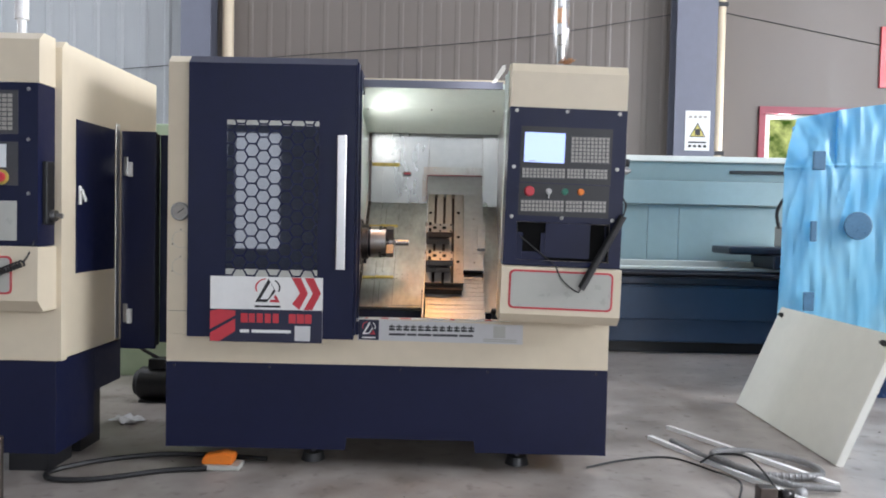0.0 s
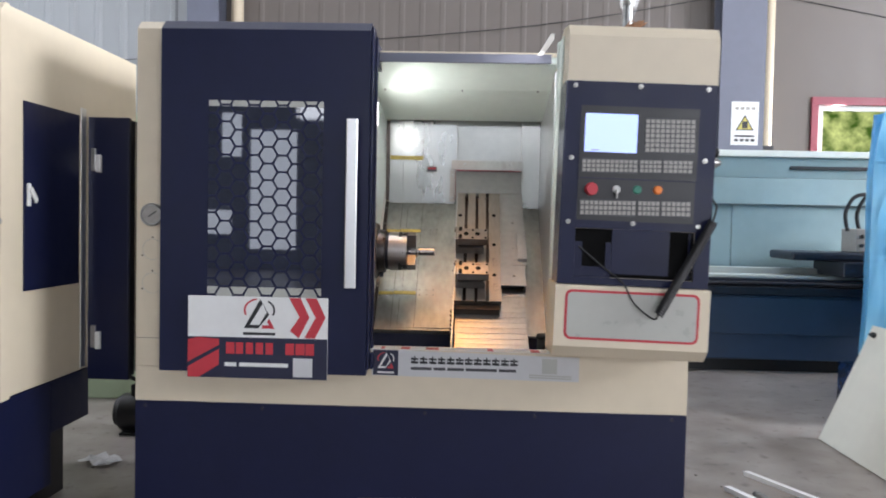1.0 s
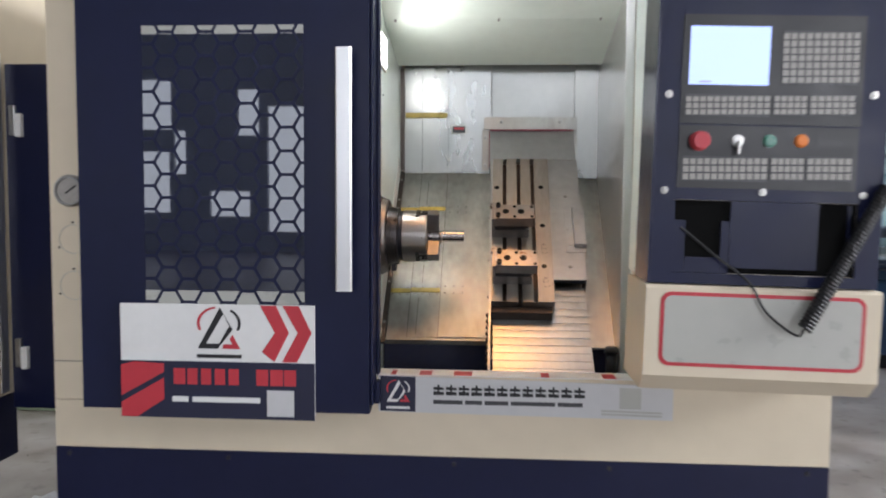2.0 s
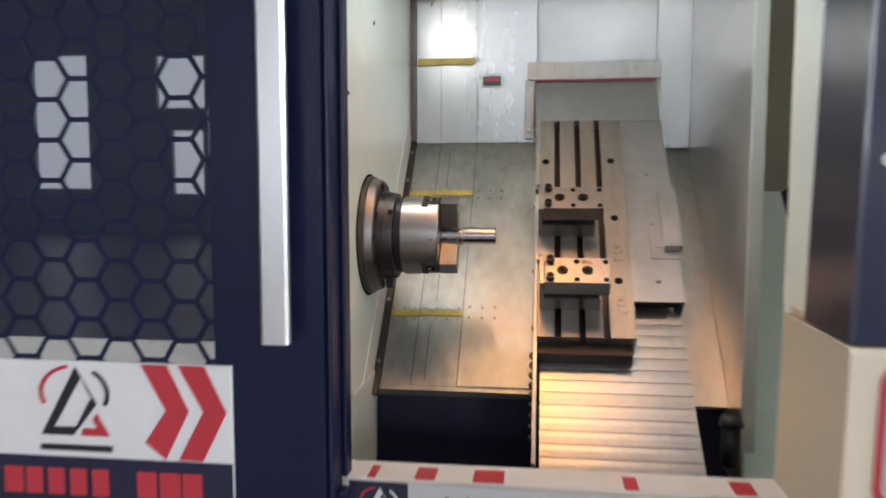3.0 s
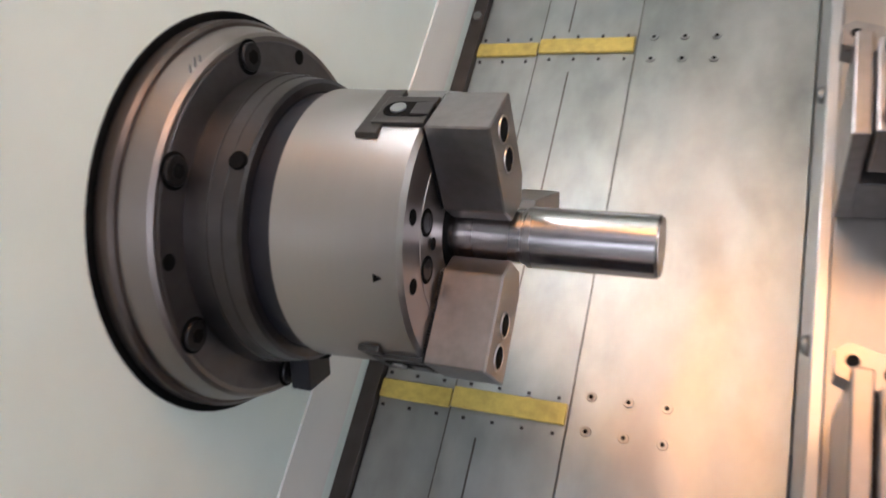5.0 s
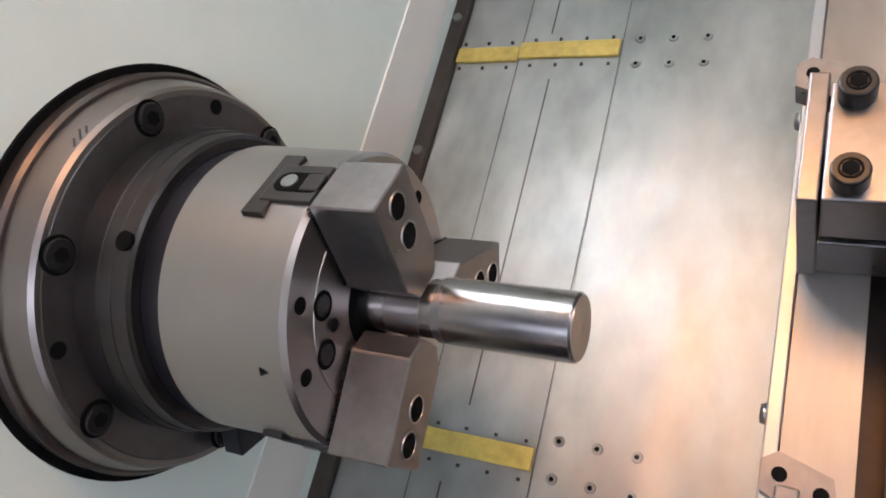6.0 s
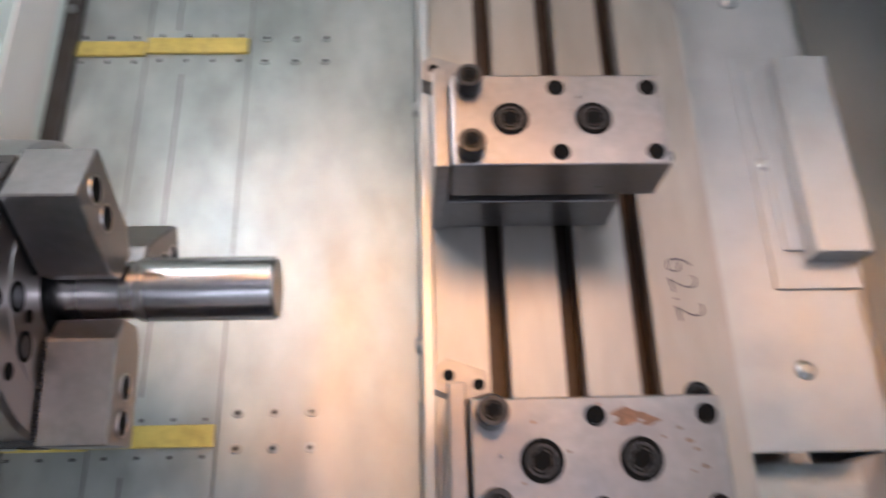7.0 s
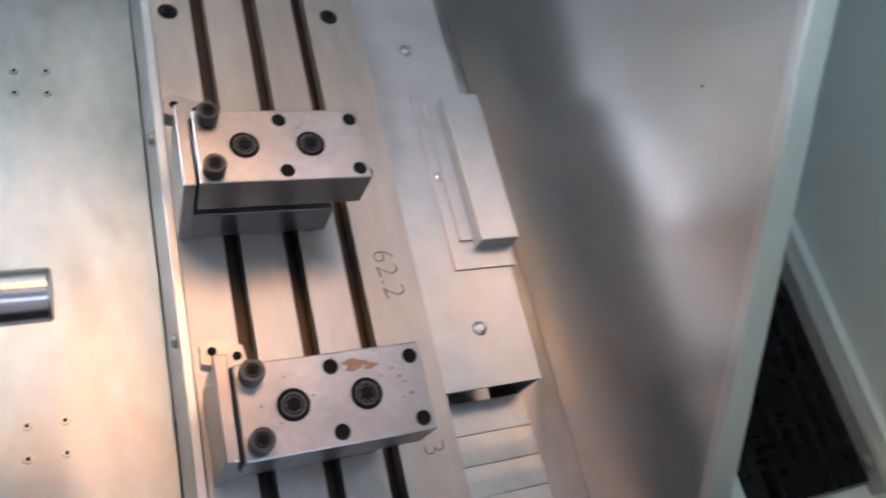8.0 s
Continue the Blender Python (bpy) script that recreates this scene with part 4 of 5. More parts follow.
for a in (36, -84, 156):
    y, z = on_flange(a, 0.0835)
    part("grub_screw", C((0.8205, y, z), (0.8205, AXIS[0] - 0.0862 * math.cos(radians(a)), AXIS[1] + 0.0862 * math.sin(radians(a))), 0.0050, seg=14), SHADEBLACK, hub)
ch = part("chuck", lathe_turn(bmesh.new(), [(0.8389, 0.0760), (0.8405, 0.0782), (0.9110, 0.0768), (0.9135, 0.0745), (0.9135, 0.0558), (0.9131, 0.0555), (0.9131, 0.0548), (0.9135, 0.0545), (0.9135, 0.0518), (0.9128, 0.0515), (0.9128, 0.026), (0.9105, 0.0245), (0.9105, 0.01)], AXIS, 96), TURNED, lathe, "three-jaw chuck, turned steel")
# Black disc: shade round the bar as colour.
part("bore", lathe_turn(bmesh.new(), [(0.9106, 0.0243), (0.9108, 0.0240), (0.9108, 0.012)], AXIS, 32), SHADEBLACK, ch, "black disc for the shaded bore round the bar")
for k in range(3):       # local z points out
    m = Matrix.Translation((0, *AXIS)) @ Matrix.Rotation(radians((-97, 23.5, 142.5)[k]), 4, "X")
    bm = bmesh.new()
    prism(bm, [(-0.0085, 0.0170), (-0.0165, 0.0285), (-0.0165, 0.0790), (0.0165, 0.0790), (0.0165, 0.0285), (0.0085, 0.0170)], 0.9148, 0.9485, "x")
    bmesh.ops.bevel(bm, geom=bm.edges[:], offset=0.0008, segments=1, affect="EDGES")
    jaw = part("jaw", bm, BLOCK, ch, "milled steel jaw", m)
    part("jaw_base", B(0.9105, 0.9146, -0.0125, 0.0125, 0.026, 0.0740), KEYSTEEL, jaw)
    bm = bmesh.new()
    for i in range(26):
        r = 0.0290 + 0.0019 * i
        prism(bm, [(0.9136, r), (0.9150, r + 0.0005), (0.9136, r + 0.001)], -0.0170, 0.0170, "y")
    part("serration", bm, BOLT, ch, "fine dark serration under the jaw", m)
    for r in (0.050, 0.0675):
        part("jaw_hole", lathe_turn(bmesh.new(), [(0.94855, 0.0066), (0.9488, 0.0062)], (0, 0), 20), SHADEBLACK, ch, "", m @ pose(0, 0, r))
        part("hole_rim", tube(bmesh.new(), [(0.9487, 0.0067 * math.cos(t), 0.0067 * math.sin(t)) for t in np.linspace(0, 2 * math.pi, 25)], 0.0006, 5), TURNED, ch, "", m @ pose(0, 0, r))
    bm = bmesh.new()
    box(bm, 0.884, 0.9130, -0.0125, 0.0125, 0.0745, 0.0784, 0.0005), box(bm, 0.8785, 0.8905, -0.021, 0.021, 0.0725, 0.0776, 0.0005)
    part("jaw_key", bm, KEYSTEEL, ch, "dark jaw key slot", m)
    part("key_slot", prism(bmesh.new(), round_rect(0.8865, 0.9145, -0.0068, 0.0068, 0.006), 0.07845, 0.0787, "z"), SHADEBLACK, ch, "", m)
    part("jaw_key_screw", C((0.8945, 0.0, 0.0787), (0.8945, 0.0, 0.0797), 0.0042, seg=16), SCREW, ch, "", m)
    part("slot_tongue", B(0.9030, 0.9130, -0.0055, 0.0055, 0.0780, 0.0794, 0.0004), HUBBODY, ch, "", m)
    half = m @ Matrix.Rotation(radians(60), 4, "X")
    for r, off, rr in ((0.0483, 14.5, 0.0074), (0.0483, -14.5, 0.0074), (0.0655, 15.2, 0.0042), (0.0655, -15.2, 0.0042), (0.0392, 0, 0.0034)):
        at = half @ Matrix.Rotation(radians(off), 4, "X") @ pose(0, 0, r)
        part("face_hole", lathe_turn(bmesh.new(), [(0.9136, rr), (0.9138, rr * 0.95)], (0, 0), 18), SHADEBLACK, ch, "", at)
        if rr > 0.007:
            part("hole_screw", lathe_turn(bmesh.new(), [(0.91385, rr * 0.70), (0.9141, rr * 0.66), (0.9141, rr * 0.40), (0.9139, rr * 0.38)], (0, 0), 18), BOLT, ch, "", at)
part("index_mark", prism(bmesh.new(), [(0.8985, -0.0022), (0.8985, 0.0022), (0.9030, 0.0)], 0.0768, 0.0775, "z"), SHADEBLACK, ch, "", Matrix.Translation((0, *AXIS)) @ Matrix.Rotation(radians(92), 4, "X"))
bar = thing("workpiece_bar", "short polished steel round bar clamped in the chuck", "workpiece", (0, 0, 0))
part("shank", lathe_turn(bmesh.new(), [(0.908, 0.0150), (0.953, 0.0150)], AXIS, 48), BRIGHT, bar)
part("turned_length", lathe_turn(bmesh.new(), [(0.9532, 0.0145), (0.9538, 0.0166), (1.0210, 0.0166), (1.0222, 0.0155)], AXIS, 48), BRIGHT, bar)
part("end_face", lathe_turn(bmesh.new(), [(1.0218, 0.0154), (1.0225, 0.0152), (1.0225, 0.002), (1.0223, 0.0005)], AXIS, 48), TURNED, bar)
part("spindle_key", B(0.802, 0.816, AXIS[0] - 0.02, AXIS[0] + 0.005, AXIS[1] - 0.106, AXIS[1] - 0.078, 0.001), HUB, lathe)

# control cabinet, turned 1.3 degrees to fit the lean of its edges in the camera's view
CAB = pose(1.685, 0, 1.24, 0, 1.3, 0)
cab = part("control_cabinet", prism(bmesh.new(), [(-0.001, -0.32), (-0.205, -0.32), (-0.205, 0.462), (-0.178, 0.498), (-0.001, 0.498)], -0.234, 0.234, "x"), CREAM, lathe, "cream control cabinet", CAB)


def P(x, z):
    """Cabinet-local u, w from the place on the front."""
    c, s = math.cos(radians(1.3)), math.sin(radians(1.3))
    return (x - 1.685) * c - (z - 1.24) * s, (x - 1.685) * s + (z - 1.24) * c


def cabbox(name, mat, x0, x1, z0, z1, y0, y1, parent=None, label="", bevel=0.0):
    u0, w0 = P(x0, z0)
    u1, w1 = P(x1, z1)
    return part(name, B(u0, u1, y0, y1, w0, w1, bevel), mat, parent or cab, label, None)


FY = -0.2125
# navy front with an open pocket in its lower part
bm = bmesh.new()
box(bm, -0.2345, 0.2345, FY, -0.2055, -0.142, 0.318), box(bm, -0.2345, 0.2345, FY, -0.2055, -0.319, -0.296)
box(bm, -0.2345, -0.188, FY, -0.2055, -0.296, -0.142), box(bm, 0.186, 0.2345, FY, -0.2055, -0.296, -0.142)
front = part("front_panel", bm, NAVY, cab, "navy control front")
# Shallow back plate, black to give the pocket's deep shade.
bm = bmesh.new()
box(bm, -0.187, 0.185, -0.2054, -0.2052, -0.295, -0.143)
part("pocket_back", bm, SHADEBLACK, front, "pocket back coloured as shade")
part("pocket_side", B(-0.072, 0.108, FY + 0.001, -0.2056, -0.283, -0.1425), NAVY, front)
part("pocket_lip", B(-0.1875, -0.164, -0.2105, -0.2056, -0.2955, -0.185), NAVY, front)
part("pocket_lip", B(-0.090, -0.0725, -0.2105, -0.2056, -0.2955, -0.185), NAVY, front)
part("pocket_lip", B(-0.1635, -0.0905, -0.2105, -0.2056, -0.2955, -0.262), NAVY, front)
part("pocket_edge", B(0.168, 0.172, -0.2110, -0.2056, -0.29, -0.146), NAVY, front)
cabbox("bezel", BLACKPAINT, 1.498, 1.870, 1.262, 1.478, FY - 0.002, FY - 0.0002, front, "black bezel")
cabbox("bezel", BLACKPAINT, 1.495, 1.862, 1.128, 1.250, FY - 0.002, FY - 0.0002, front, "black bezel")
scrn = cabbox("screen", SCREEN, 1.514, 1.679, 1.342, 1.458, FY - 0.0035, FY - 0.0022, front, "lit pale blue screen")
cabbox("screen_bar", GREYPRINT, 1.535, 1.560, 1.345, 1.349, FY - 0.0042, FY - 0.0037, front)
for x0, x1, z0, z1, nx, nz in ((1.702, 1.858, 1.342, 1.446, 10, 7), (1.508, 1.682, 1.278, 1.318, 12, 3), (1.688, 1.756, 1.278, 1.318, 5, 3), (1.761, 1.852, 1.278, 1.318, 6, 3), (1.505, 1.680, 1.143, 1.190, 12, 3), (1.686, 1.754, 1.143, 1.190, 5, 3), (1.759, 1.850, 1.143, 1.190, 6, 3)):
    kp = cabbox("keypad", KEYLINE, x0, x1, z0, z1, FY - 0.0032, FY - 0.0022, front, "grey keypad")
    kb = bmesh.new()
    for i in range(nx):
        for j in range(nz):
            a, c = P(x0 + (x1 - x0) * (i + 0.12) / nx, z0 + (z1 - z0) * (j + 0.12) / nz), P(x0 + (x1 - x0) * (i + 0.88) / nx, z0 + (z1 - z0) * (j + 0.88) / nz)
            box(kb, a[0], c[0], FY - 0.0042, FY - 0.0033, a[1], c[1])
    part("key_block", kb, KEYFOIL, front)
for x, mat, r, d, nm in ((1.539, RED, 0.018, 0.026, "stop_button"), (1.617, SCREW, 0.011, 0.010, "key_switch"), (1.682, GREEN, 0.012, 0.010, "start_button"), (1.746, ORANGE, 0.012, 0.012, "hold_button")):
    u, w_ = P(x, 1.2245)
    b = part(nm, cyl(C((u, FY - 0.002, w_), (u, FY - 0.006, w_), r * 1.15, seg=20), (u, FY - 0.006, w_), (u, FY - d, w_), r, seg=24, bevel=0.002), mat, front)
    if nm == "key_switch":
        part("key", B(u - 0.002, u + 0.002, FY - 0.022, FY - 0.010, w_ - 0.028, w_), SCREW, front)
for x, z in ((1.482, 1.548), (1.685, 1.546), (1.895, 1.540), (1.475, 1.322), (1.890, 1.318), (1.470, 1.122), (1.672, 1.118), (1.876, 1.112)):
    u, w_ = P(x, z)
    part("screw", cyl(C((u, FY, w_), (u, FY - 0.003, w_), 0.008, seg=14), (u, FY - 0.003, w_), (u, FY - 0.006, w_), 0.006, 0.004, 14), SCREW, front)
# lower cream box with the red-outlined plate
bm = bmesh.new()
prism(bm, [(-0.001, -0.322), (-0.222, -0.322), (-0.228, -0.328), (-0.228, -0.515), (-0.19, -0.552), (-0.001, -0.552)], -0.243, 0.240, "x")
low = part("lower_box", bm, CREAM, cab, "cream lower box")


u0, w0 = P(1.462, 0.752)
u1, w1 = P(1.885, 0.900)
part("red_outline", prism(bmesh.new(), round_rect(u0, u1, w0, w1, 0.022), -0.2295, -0.2282, "y"), RED, low, "red rounded outline")
part("grey_plate", prism(bmesh.new(), round_rect(u0 + 0.008, u1 - 0.008, w0 + 0.008, w1 - 0.008, 0.016), -0.2305, -0.2296, "y"), PANELGREY, low, "grey plate")
# side switch and coiled pendant cable
bm = B(0.235, 0.252, -0.15, -0.08, 0.06, 0.20, 0.004)
cyl(bm, (0.252, -0.115, 0.12), (0.272, -0.115, 0.12), 0.016, seg=16)
part("side_switch", bm, BLACKPAINT, cab)
part("side_knob", cyl(C((0.236, -0.14, 0.085), (0.262, -0.14, 0.085), 0.017, seg=18), (0.262, -0.14, 0.085), (0.274, -0.14, 0.085), 0.009, seg=12), SCREW, cab)
hp = [Vector((0.232, -0.235, -0.105)), Vector((0.075, -0.255, -0.40))]
pts = []
for k in range(42 * 10 + 1):
    f = k / (42 * 10)
    c = hp[0].lerp(hp[1], f)
    a = 2 * math.pi * k / 10
    pts.append(c + 0.013 * (math.cos(a) * Vector((0.85, 0.1, -0.45)) + math.sin(a) * Vector((0, 1, 0))))
part("coiled_cable", tube(bmesh.new(), pts, 0.0044, 6), RUBBER, cab, "black coiled pendant cable")
bm = tube(bmesh.new(), smooth_path([hp[1], (0.06, -0.25, -0.415), (0.0, -0.245, -0.37), (-0.035, -0.235, -0.31), (-0.10, -0.225, -0.26), (-0.175, -0.214, -0.20)], 8), 0.0028, 6)
part("pendant_lead", bm, RUBBER, cab)
part("pendant_lead", tube(bmesh.new(), smooth_path([hp[0], (0.245, -0.22, -0.06), (0.238, -0.19, -0.03)], 6), 0.0035, 6), RUBBER, cab)
# inner left side of the cabinet, pale
part("cabinet_side", prism(bmesh.new(), [(0.018, -0.31), (-0.068, -0.31), (-0.068, 0.488), (0.018, 0.488)], -0.2395, -0.2345, "x"), MINT, cab)
part("panel_side", prism(bmesh.new(), [(-0.0685, -0.319), (-0.2124, -0.319), (-0.2124, 0.317), (-0.0685, 0.317)], -0.2392, -0.2347, "x"), NAVYGLOSS, cab, "glossy navy side")
part("cabinet_top_bracket", prism(bmesh.new(), [(-0.16, 0.4985), (-0.06, 0.515), (0.02, 0.5), (0.02, 0.4985)], -0.236, -0.05, "x"), CREAM, cab)
# signal tower, still wrapped
AMBER = paint("amber_lens", (0.80, 0.36, 0.10), 0.3, vary=0.25, scale=60)
LEADS = paint("tawny_leads", (0.32, 0.14, 0.05), 0.4, vary=0.4, scale=60)
tw = part("signal_tower", C((1.683, 0.02, 1.775), (1.683, 0.02, 1.86), 0.016), SCREW, lathe, "signal tower wrapped in clear plastic")
for z0, z1, mat in ((1.862, 1.905, KEYFOIL), (1.907, 1.955, CLEAR), (1.957, 2.02, AMBER), (2.022, 2.12, CLEAR)):
    part("lamp_segment", C((1.683, 0.02, z0), (1.683, 0.02, z1), 0.018, seg=20, bevel=0.003), mat, tw)
bm = bmesh.new()
rings = [[bm.verts.new((1.683 + rr * (1 + 0.18 * math.sin(3 * k + j)) * math.cos(k * math.pi / 8), 0.02 + rr * (1 + 0.18 * math.cos(2 * k + j)) * math.sin(k * math.pi / 8), z)) for k in range(16)] for j, (rr, z) in enumerate(((0.014, 1.80), (0.030, 1.86), (0.033, 1.93), (0.036, 2.02), (0.034, 2.13)))]
for a, b in zip(rings, rings[1:]):
    for k in range(16):
        bm.faces.new((a[k], a[(k + 1) % 16], b[(k + 1) % 16], b[k])).smooth = True


def clear_film():
    m, n, l = nodes_of("clear_plastic_film")
    tr, gl, mx = n.new("ShaderNodeBsdfTransparent"), n.new("ShaderNodeBsdfGlossy"), n.new("ShaderNodeMixShader")
    gl.inputs["Roughness"].default_value, mx.inputs[0].default_value = 0.3, 0.14
    l.new(tr.outputs[0], mx.inputs[1]), l.new(gl.outputs[0], mx.inputs[2]), l.new(mx.outputs[0], n["Material Output"].inputs[0])
    return m


part("wrap", bm, clear_film(), tw, "clear plastic wrap")
bm = bmesh.new()
for k in range(13):
    a, r_ = 2.4 * k, 0.012 + 0.0016 * k
    tube(bm, smooth_path([(1.70 + r_ * math.cos(a), 0.01 + 0.5 * r_ * math.sin(a), 1.785), (1.715 + r_ * math.cos(a + 1), 0.0, 1.792 + 0.006 * (k % 3)), (1.70 + r_ * math.cos(a + 2), 0.01 + 0.5 * r_ * math.sin(a + 2), 1.783)], 3), 0.0022, 4)
part("tower_leads", bm, LEADS, tw, "loose orange leads")

# signboard leaning on the door, and the name banner on the apron
sb = thing("signboard", "navy and white company signboard stuck on the sliding door", "sign", (0.210, -0.066, 0.566))
W, H, HM = 0.478, 0.278, 0.139
part("board", B(0, W, -0.004, 0.003, 0, H, 0.001), WHITE, sb)
part("lower_print", B(0, W, -0.0052, -0.0042, 0, HM), INK, sb, "navy lower half")


def flat(name, pts, y, mat, parent):
    return part(name, prism(bmesh.new(), pts, y - 0.0006, y, "y"), mat, parent)


def emblem(parent, cx, cz, r, y, dark, red):
    """A plain two-stroke emblem of an open triangle and two arcs."""
    s = r
    flat("emblem_stroke", [(cx - 0.95 * s, cz - 0.8 * s), (cx - 0.70 * s, cz - 0.8 * s), (cx + 0.20 * s, cz + 0.72 * s), (cx + 0.05 * s, cz + s)], y, dark, parent)
    flat("emblem_stroke", [(cx + 0.05 * s, cz + s), (cx + 0.20 * s, cz + 0.72 * s), (cx + 0.50 * s, cz + 0.10 * s), (cx + 0.62 * s, cz + 0.02 * s)], y - 0.0002, dark, parent)
    flat("emblem_stroke", [(cx - 0.92 * s, cz - 0.82 * s), (cx - 0.05 * s, cz - 0.82 * s), (cx + 0.08 * s, cz - 0.60 * s), (cx - 0.80 * s, cz - 0.60 * s)], y - 0.0004, dark, parent)
    flat("emblem_stroke", [(cx + 0.15 * s, cz - 0.82 * s), (cx + 0.95 * s, cz - 0.82 * s), (cx + 0.60 * s, cz - 0.2 * s), (cx + 0.48 * s, cz - 0.4 * s), (cx + 0.60 * s, cz - 0.62 * s), (cx + 0.20 * s, cz - 0.62 * s)], y, red, parent)
    flat("emblem_stroke", [(cx - 0.10 * s, cz - 0.80 * s), (cx + 0.10 * s, cz - 0.62 * s), (cx + 0.62 * s, cz + 0.04 * s), (cx + 0.44 * s, cz + 0.16 * s)], y - 0.0005, dark, parent)
    for a0, a1, mat in ((100, 205, red), (-25, 55, dark)):
        o = [(cx + 0.98 * s * math.cos(radians(a)), cz + 0.3 * s + 0.75 * s * math.sin(radians(a))) for a in np.linspace(a0, a1, 9)]
        q = [(cx + 0.86 * s * math.cos(radians(a)), cz + 0.3 * s + 0.66 * s * math.sin(radians(a))) for a in np.linspace(a1, a0, 9)]
        flat("emblem_arc", o + q, y - 0.0006, mat, parent)


emblem(sb, 0.245, 0.216, 0.055, -0.0045, BLACKPAINT, RED)
flat("print_bar", [(0.190, 0.148), (0.300, 0.148), (0.300, 0.157), (0.190, 0.157)], -0.0045, BLACKPAINT, sb)
for x in (0.350, 0.405):
    flat("arrow", [(x - 0.004, H - 0.001), (x + 0.035, H - 0.001), (x + 0.066, 0.212), (x + 0.030, 0.141), (x - 0.006, 0.141) if x > 0.4 else (x, 0.165), (x + 0.032, 0.212)], -0.0045, RED, sb)
flat("stripe", [(0.001, 0.052), (0.108, 0.112), (0.108, 0.132), (0.036, 0.137), (0.001, 0.128)], -0.0056, RED, sb)
flat("stripe", [(0.001, 0.001), (0.040, 0.001), (0.108, 0.045), (0.108, 0.098), (0.001, 0.036)], -0.0056, RED, sb)
for k, wd in enumerate((0.034, 0.030, 0.030, 0.030, 0.030, 0, 0.034, 0.036, 0.034)):
    if wd:
        flat("print_bar", [(0.132 + 0.034 * k, 0.083), (0.132 + 0.034 * k + wd - 0.005, 0.083), (0.132 + 0.034 * k + wd - 0.005, 0.122), (0.132 + 0.034 * k, 0.122)], -0.0056, RED, sb)
flat("print_bar", [(0.128, 0.040), (0.168, 0.040), (0.168, 0.053), (0.128, 0.053)], -0.0056, WHITE, sb)
flat("print_bar", [(0.178, 0.040), (0.345, 0.040), (0.345, 0.053), (0.178, 0.053)], -0.0056, WHITE, sb)
flat("print_square", [(0.362, 0.008), (0.428, 0.008), (0.428, 0.072), (0.362, 0.072)], -0.0056, GREYPRINT, sb)

bn = thing("name_banner", "pale grey printed banner stuck along the lathe's front ledge", "banner", (0.832, -0.001, 0.575))
part("sheet", prism(bmesh.new(), [(0, 0), (0.716, -0.006), (0.716, 0.078), (0, 0.0905)], -0.003, 0.0, "y"), GREYPRINT, bn)
part("fold_over", B(-0.02, 0.62, -0.001, 0.068, 0.0900, 0.0920), WHITE, bn, "white folded edge with red marks")
for x, w_ in ((0.03, 0.012), (0.10, 0.03), (0.185, 0.045), (0.40, 0.02), (0.55, 0.03)):
    part("red_mark", B(x, x + w_, 0.002, 0.05, 0.0921, 0.0926), RED, bn)
flat("emblem_field", [(0.005, 0.002), (0.092, 0.001), (0.092, 0.088), (0.005, 0.089)], -0.0032, INK, bn)
emblem(bn, 0.049, 0.050, 0.030, -0.0040, WHITE, RED)
flat("print_bar", [(0.020, 0.008), (0.078, 0.008), (0.078, 0.014), (0.020, 0.014)], -0.0040, WHITE, bn)
for k in range(12):
    x = 0.136 + 0.0312 * k
    flat("print_bar", [(x, 0.044), (x + 0.026, 0.044), (x + 0.026, 0.052), (x, 0.0535)], -0.0032, BLACKPAINT, bn)
    flat("print_bar", [(x, 0.057), (x + 0.026, 0.057), (x + 0.026, 0.063), (x, 0.0645)], -0.0032, BLACKPAINT, bn)
    flat("print_bar", [(x + 0.010, 0.044), (x + 0.015, 0.044), (x + 0.015, 0.070), (x + 0.010, 0.070)], -0.0036, BLACKPAINT, bn)
for x0, x1 in ((0.136, 0.208), (0.214, 0.256), (0.262, 0.320), (0.326, 0.434), (0.440, 0.500)):
    flat("print_bar", [(x0, 0.022), (x1, 0.022), (x1, 0.032), (x0, 0.032)], -0.0032, KEYLINE, bn)
flat("print_square", [(0.588, 0.020), (0.640, 0.020), (0.640, 0.072), (0.588, 0.072)], -0.0032, PANELGREY, bn)
for z in (0.004, 0.012):
    flat("print_bar", [(0.545, z), (0.690, z - 0.003), (0.690, z + 0.002), (0.545, z + 0.005)], -0.0032, PANELGREY, bn)

# ---- the neighbouring lathe on the left ----
nb = thing("neighbour_lathe", "cream and navy lathe beside, with its electrical cabinet door open", "machine tool", (-0.38, 0, 0))
part("casing", B(-1.3, 0, -0.15, 0.865, 0.49, 1.80, 0.004), CREAM, nb)
part("front_casing", prism(bmesh.new(), [(-0.151, 0.49), (-0.20, 0.49), (-0.20, 1.765), (-0.17, 1.795), (-0.151, 1.795)], -1.3, 0.02, "x"), CREAM, nb)
part("base", B(-1.3, -0.004, -0.19, 0.15, 0.10, 0.486, 0.003), NAVY, nb, "navy base")
part("base", B(-1.3, -0.006, 0.152, 0.44, 0.29, 0.486, 0.003), NAVY, nb, "navy base")
part("foot_block", B(-0.25, -0.08, -0.1, 0.10, 0.0, 0.0995), BLACKPAINT, nb)
part("foot_block", B(-0.25, -0.08, 0.18, 0.38, 0.0, 0.2895), BLACKPAINT, nb)
sd = part("side_door", B(0.0005, 0.006, -0.042, 0.336, 0.84, 1.498, 0.002), NAVY, nb, "navy side door")
bm = B(0.0065, 0.014, -0.03, -0.012, 1.135, 1.215, 0.002)
box(bm, 0.0145, 0.022, -0.024, 0.035, 1.185, 1.203, 0.002, m=Matrix.Translation((0.018, -0.02, 1.194)) @ Matrix.Rotation(radians(-50), 4, "X") @ Matrix.Translation((-0.018, 0.02, -1.194)))
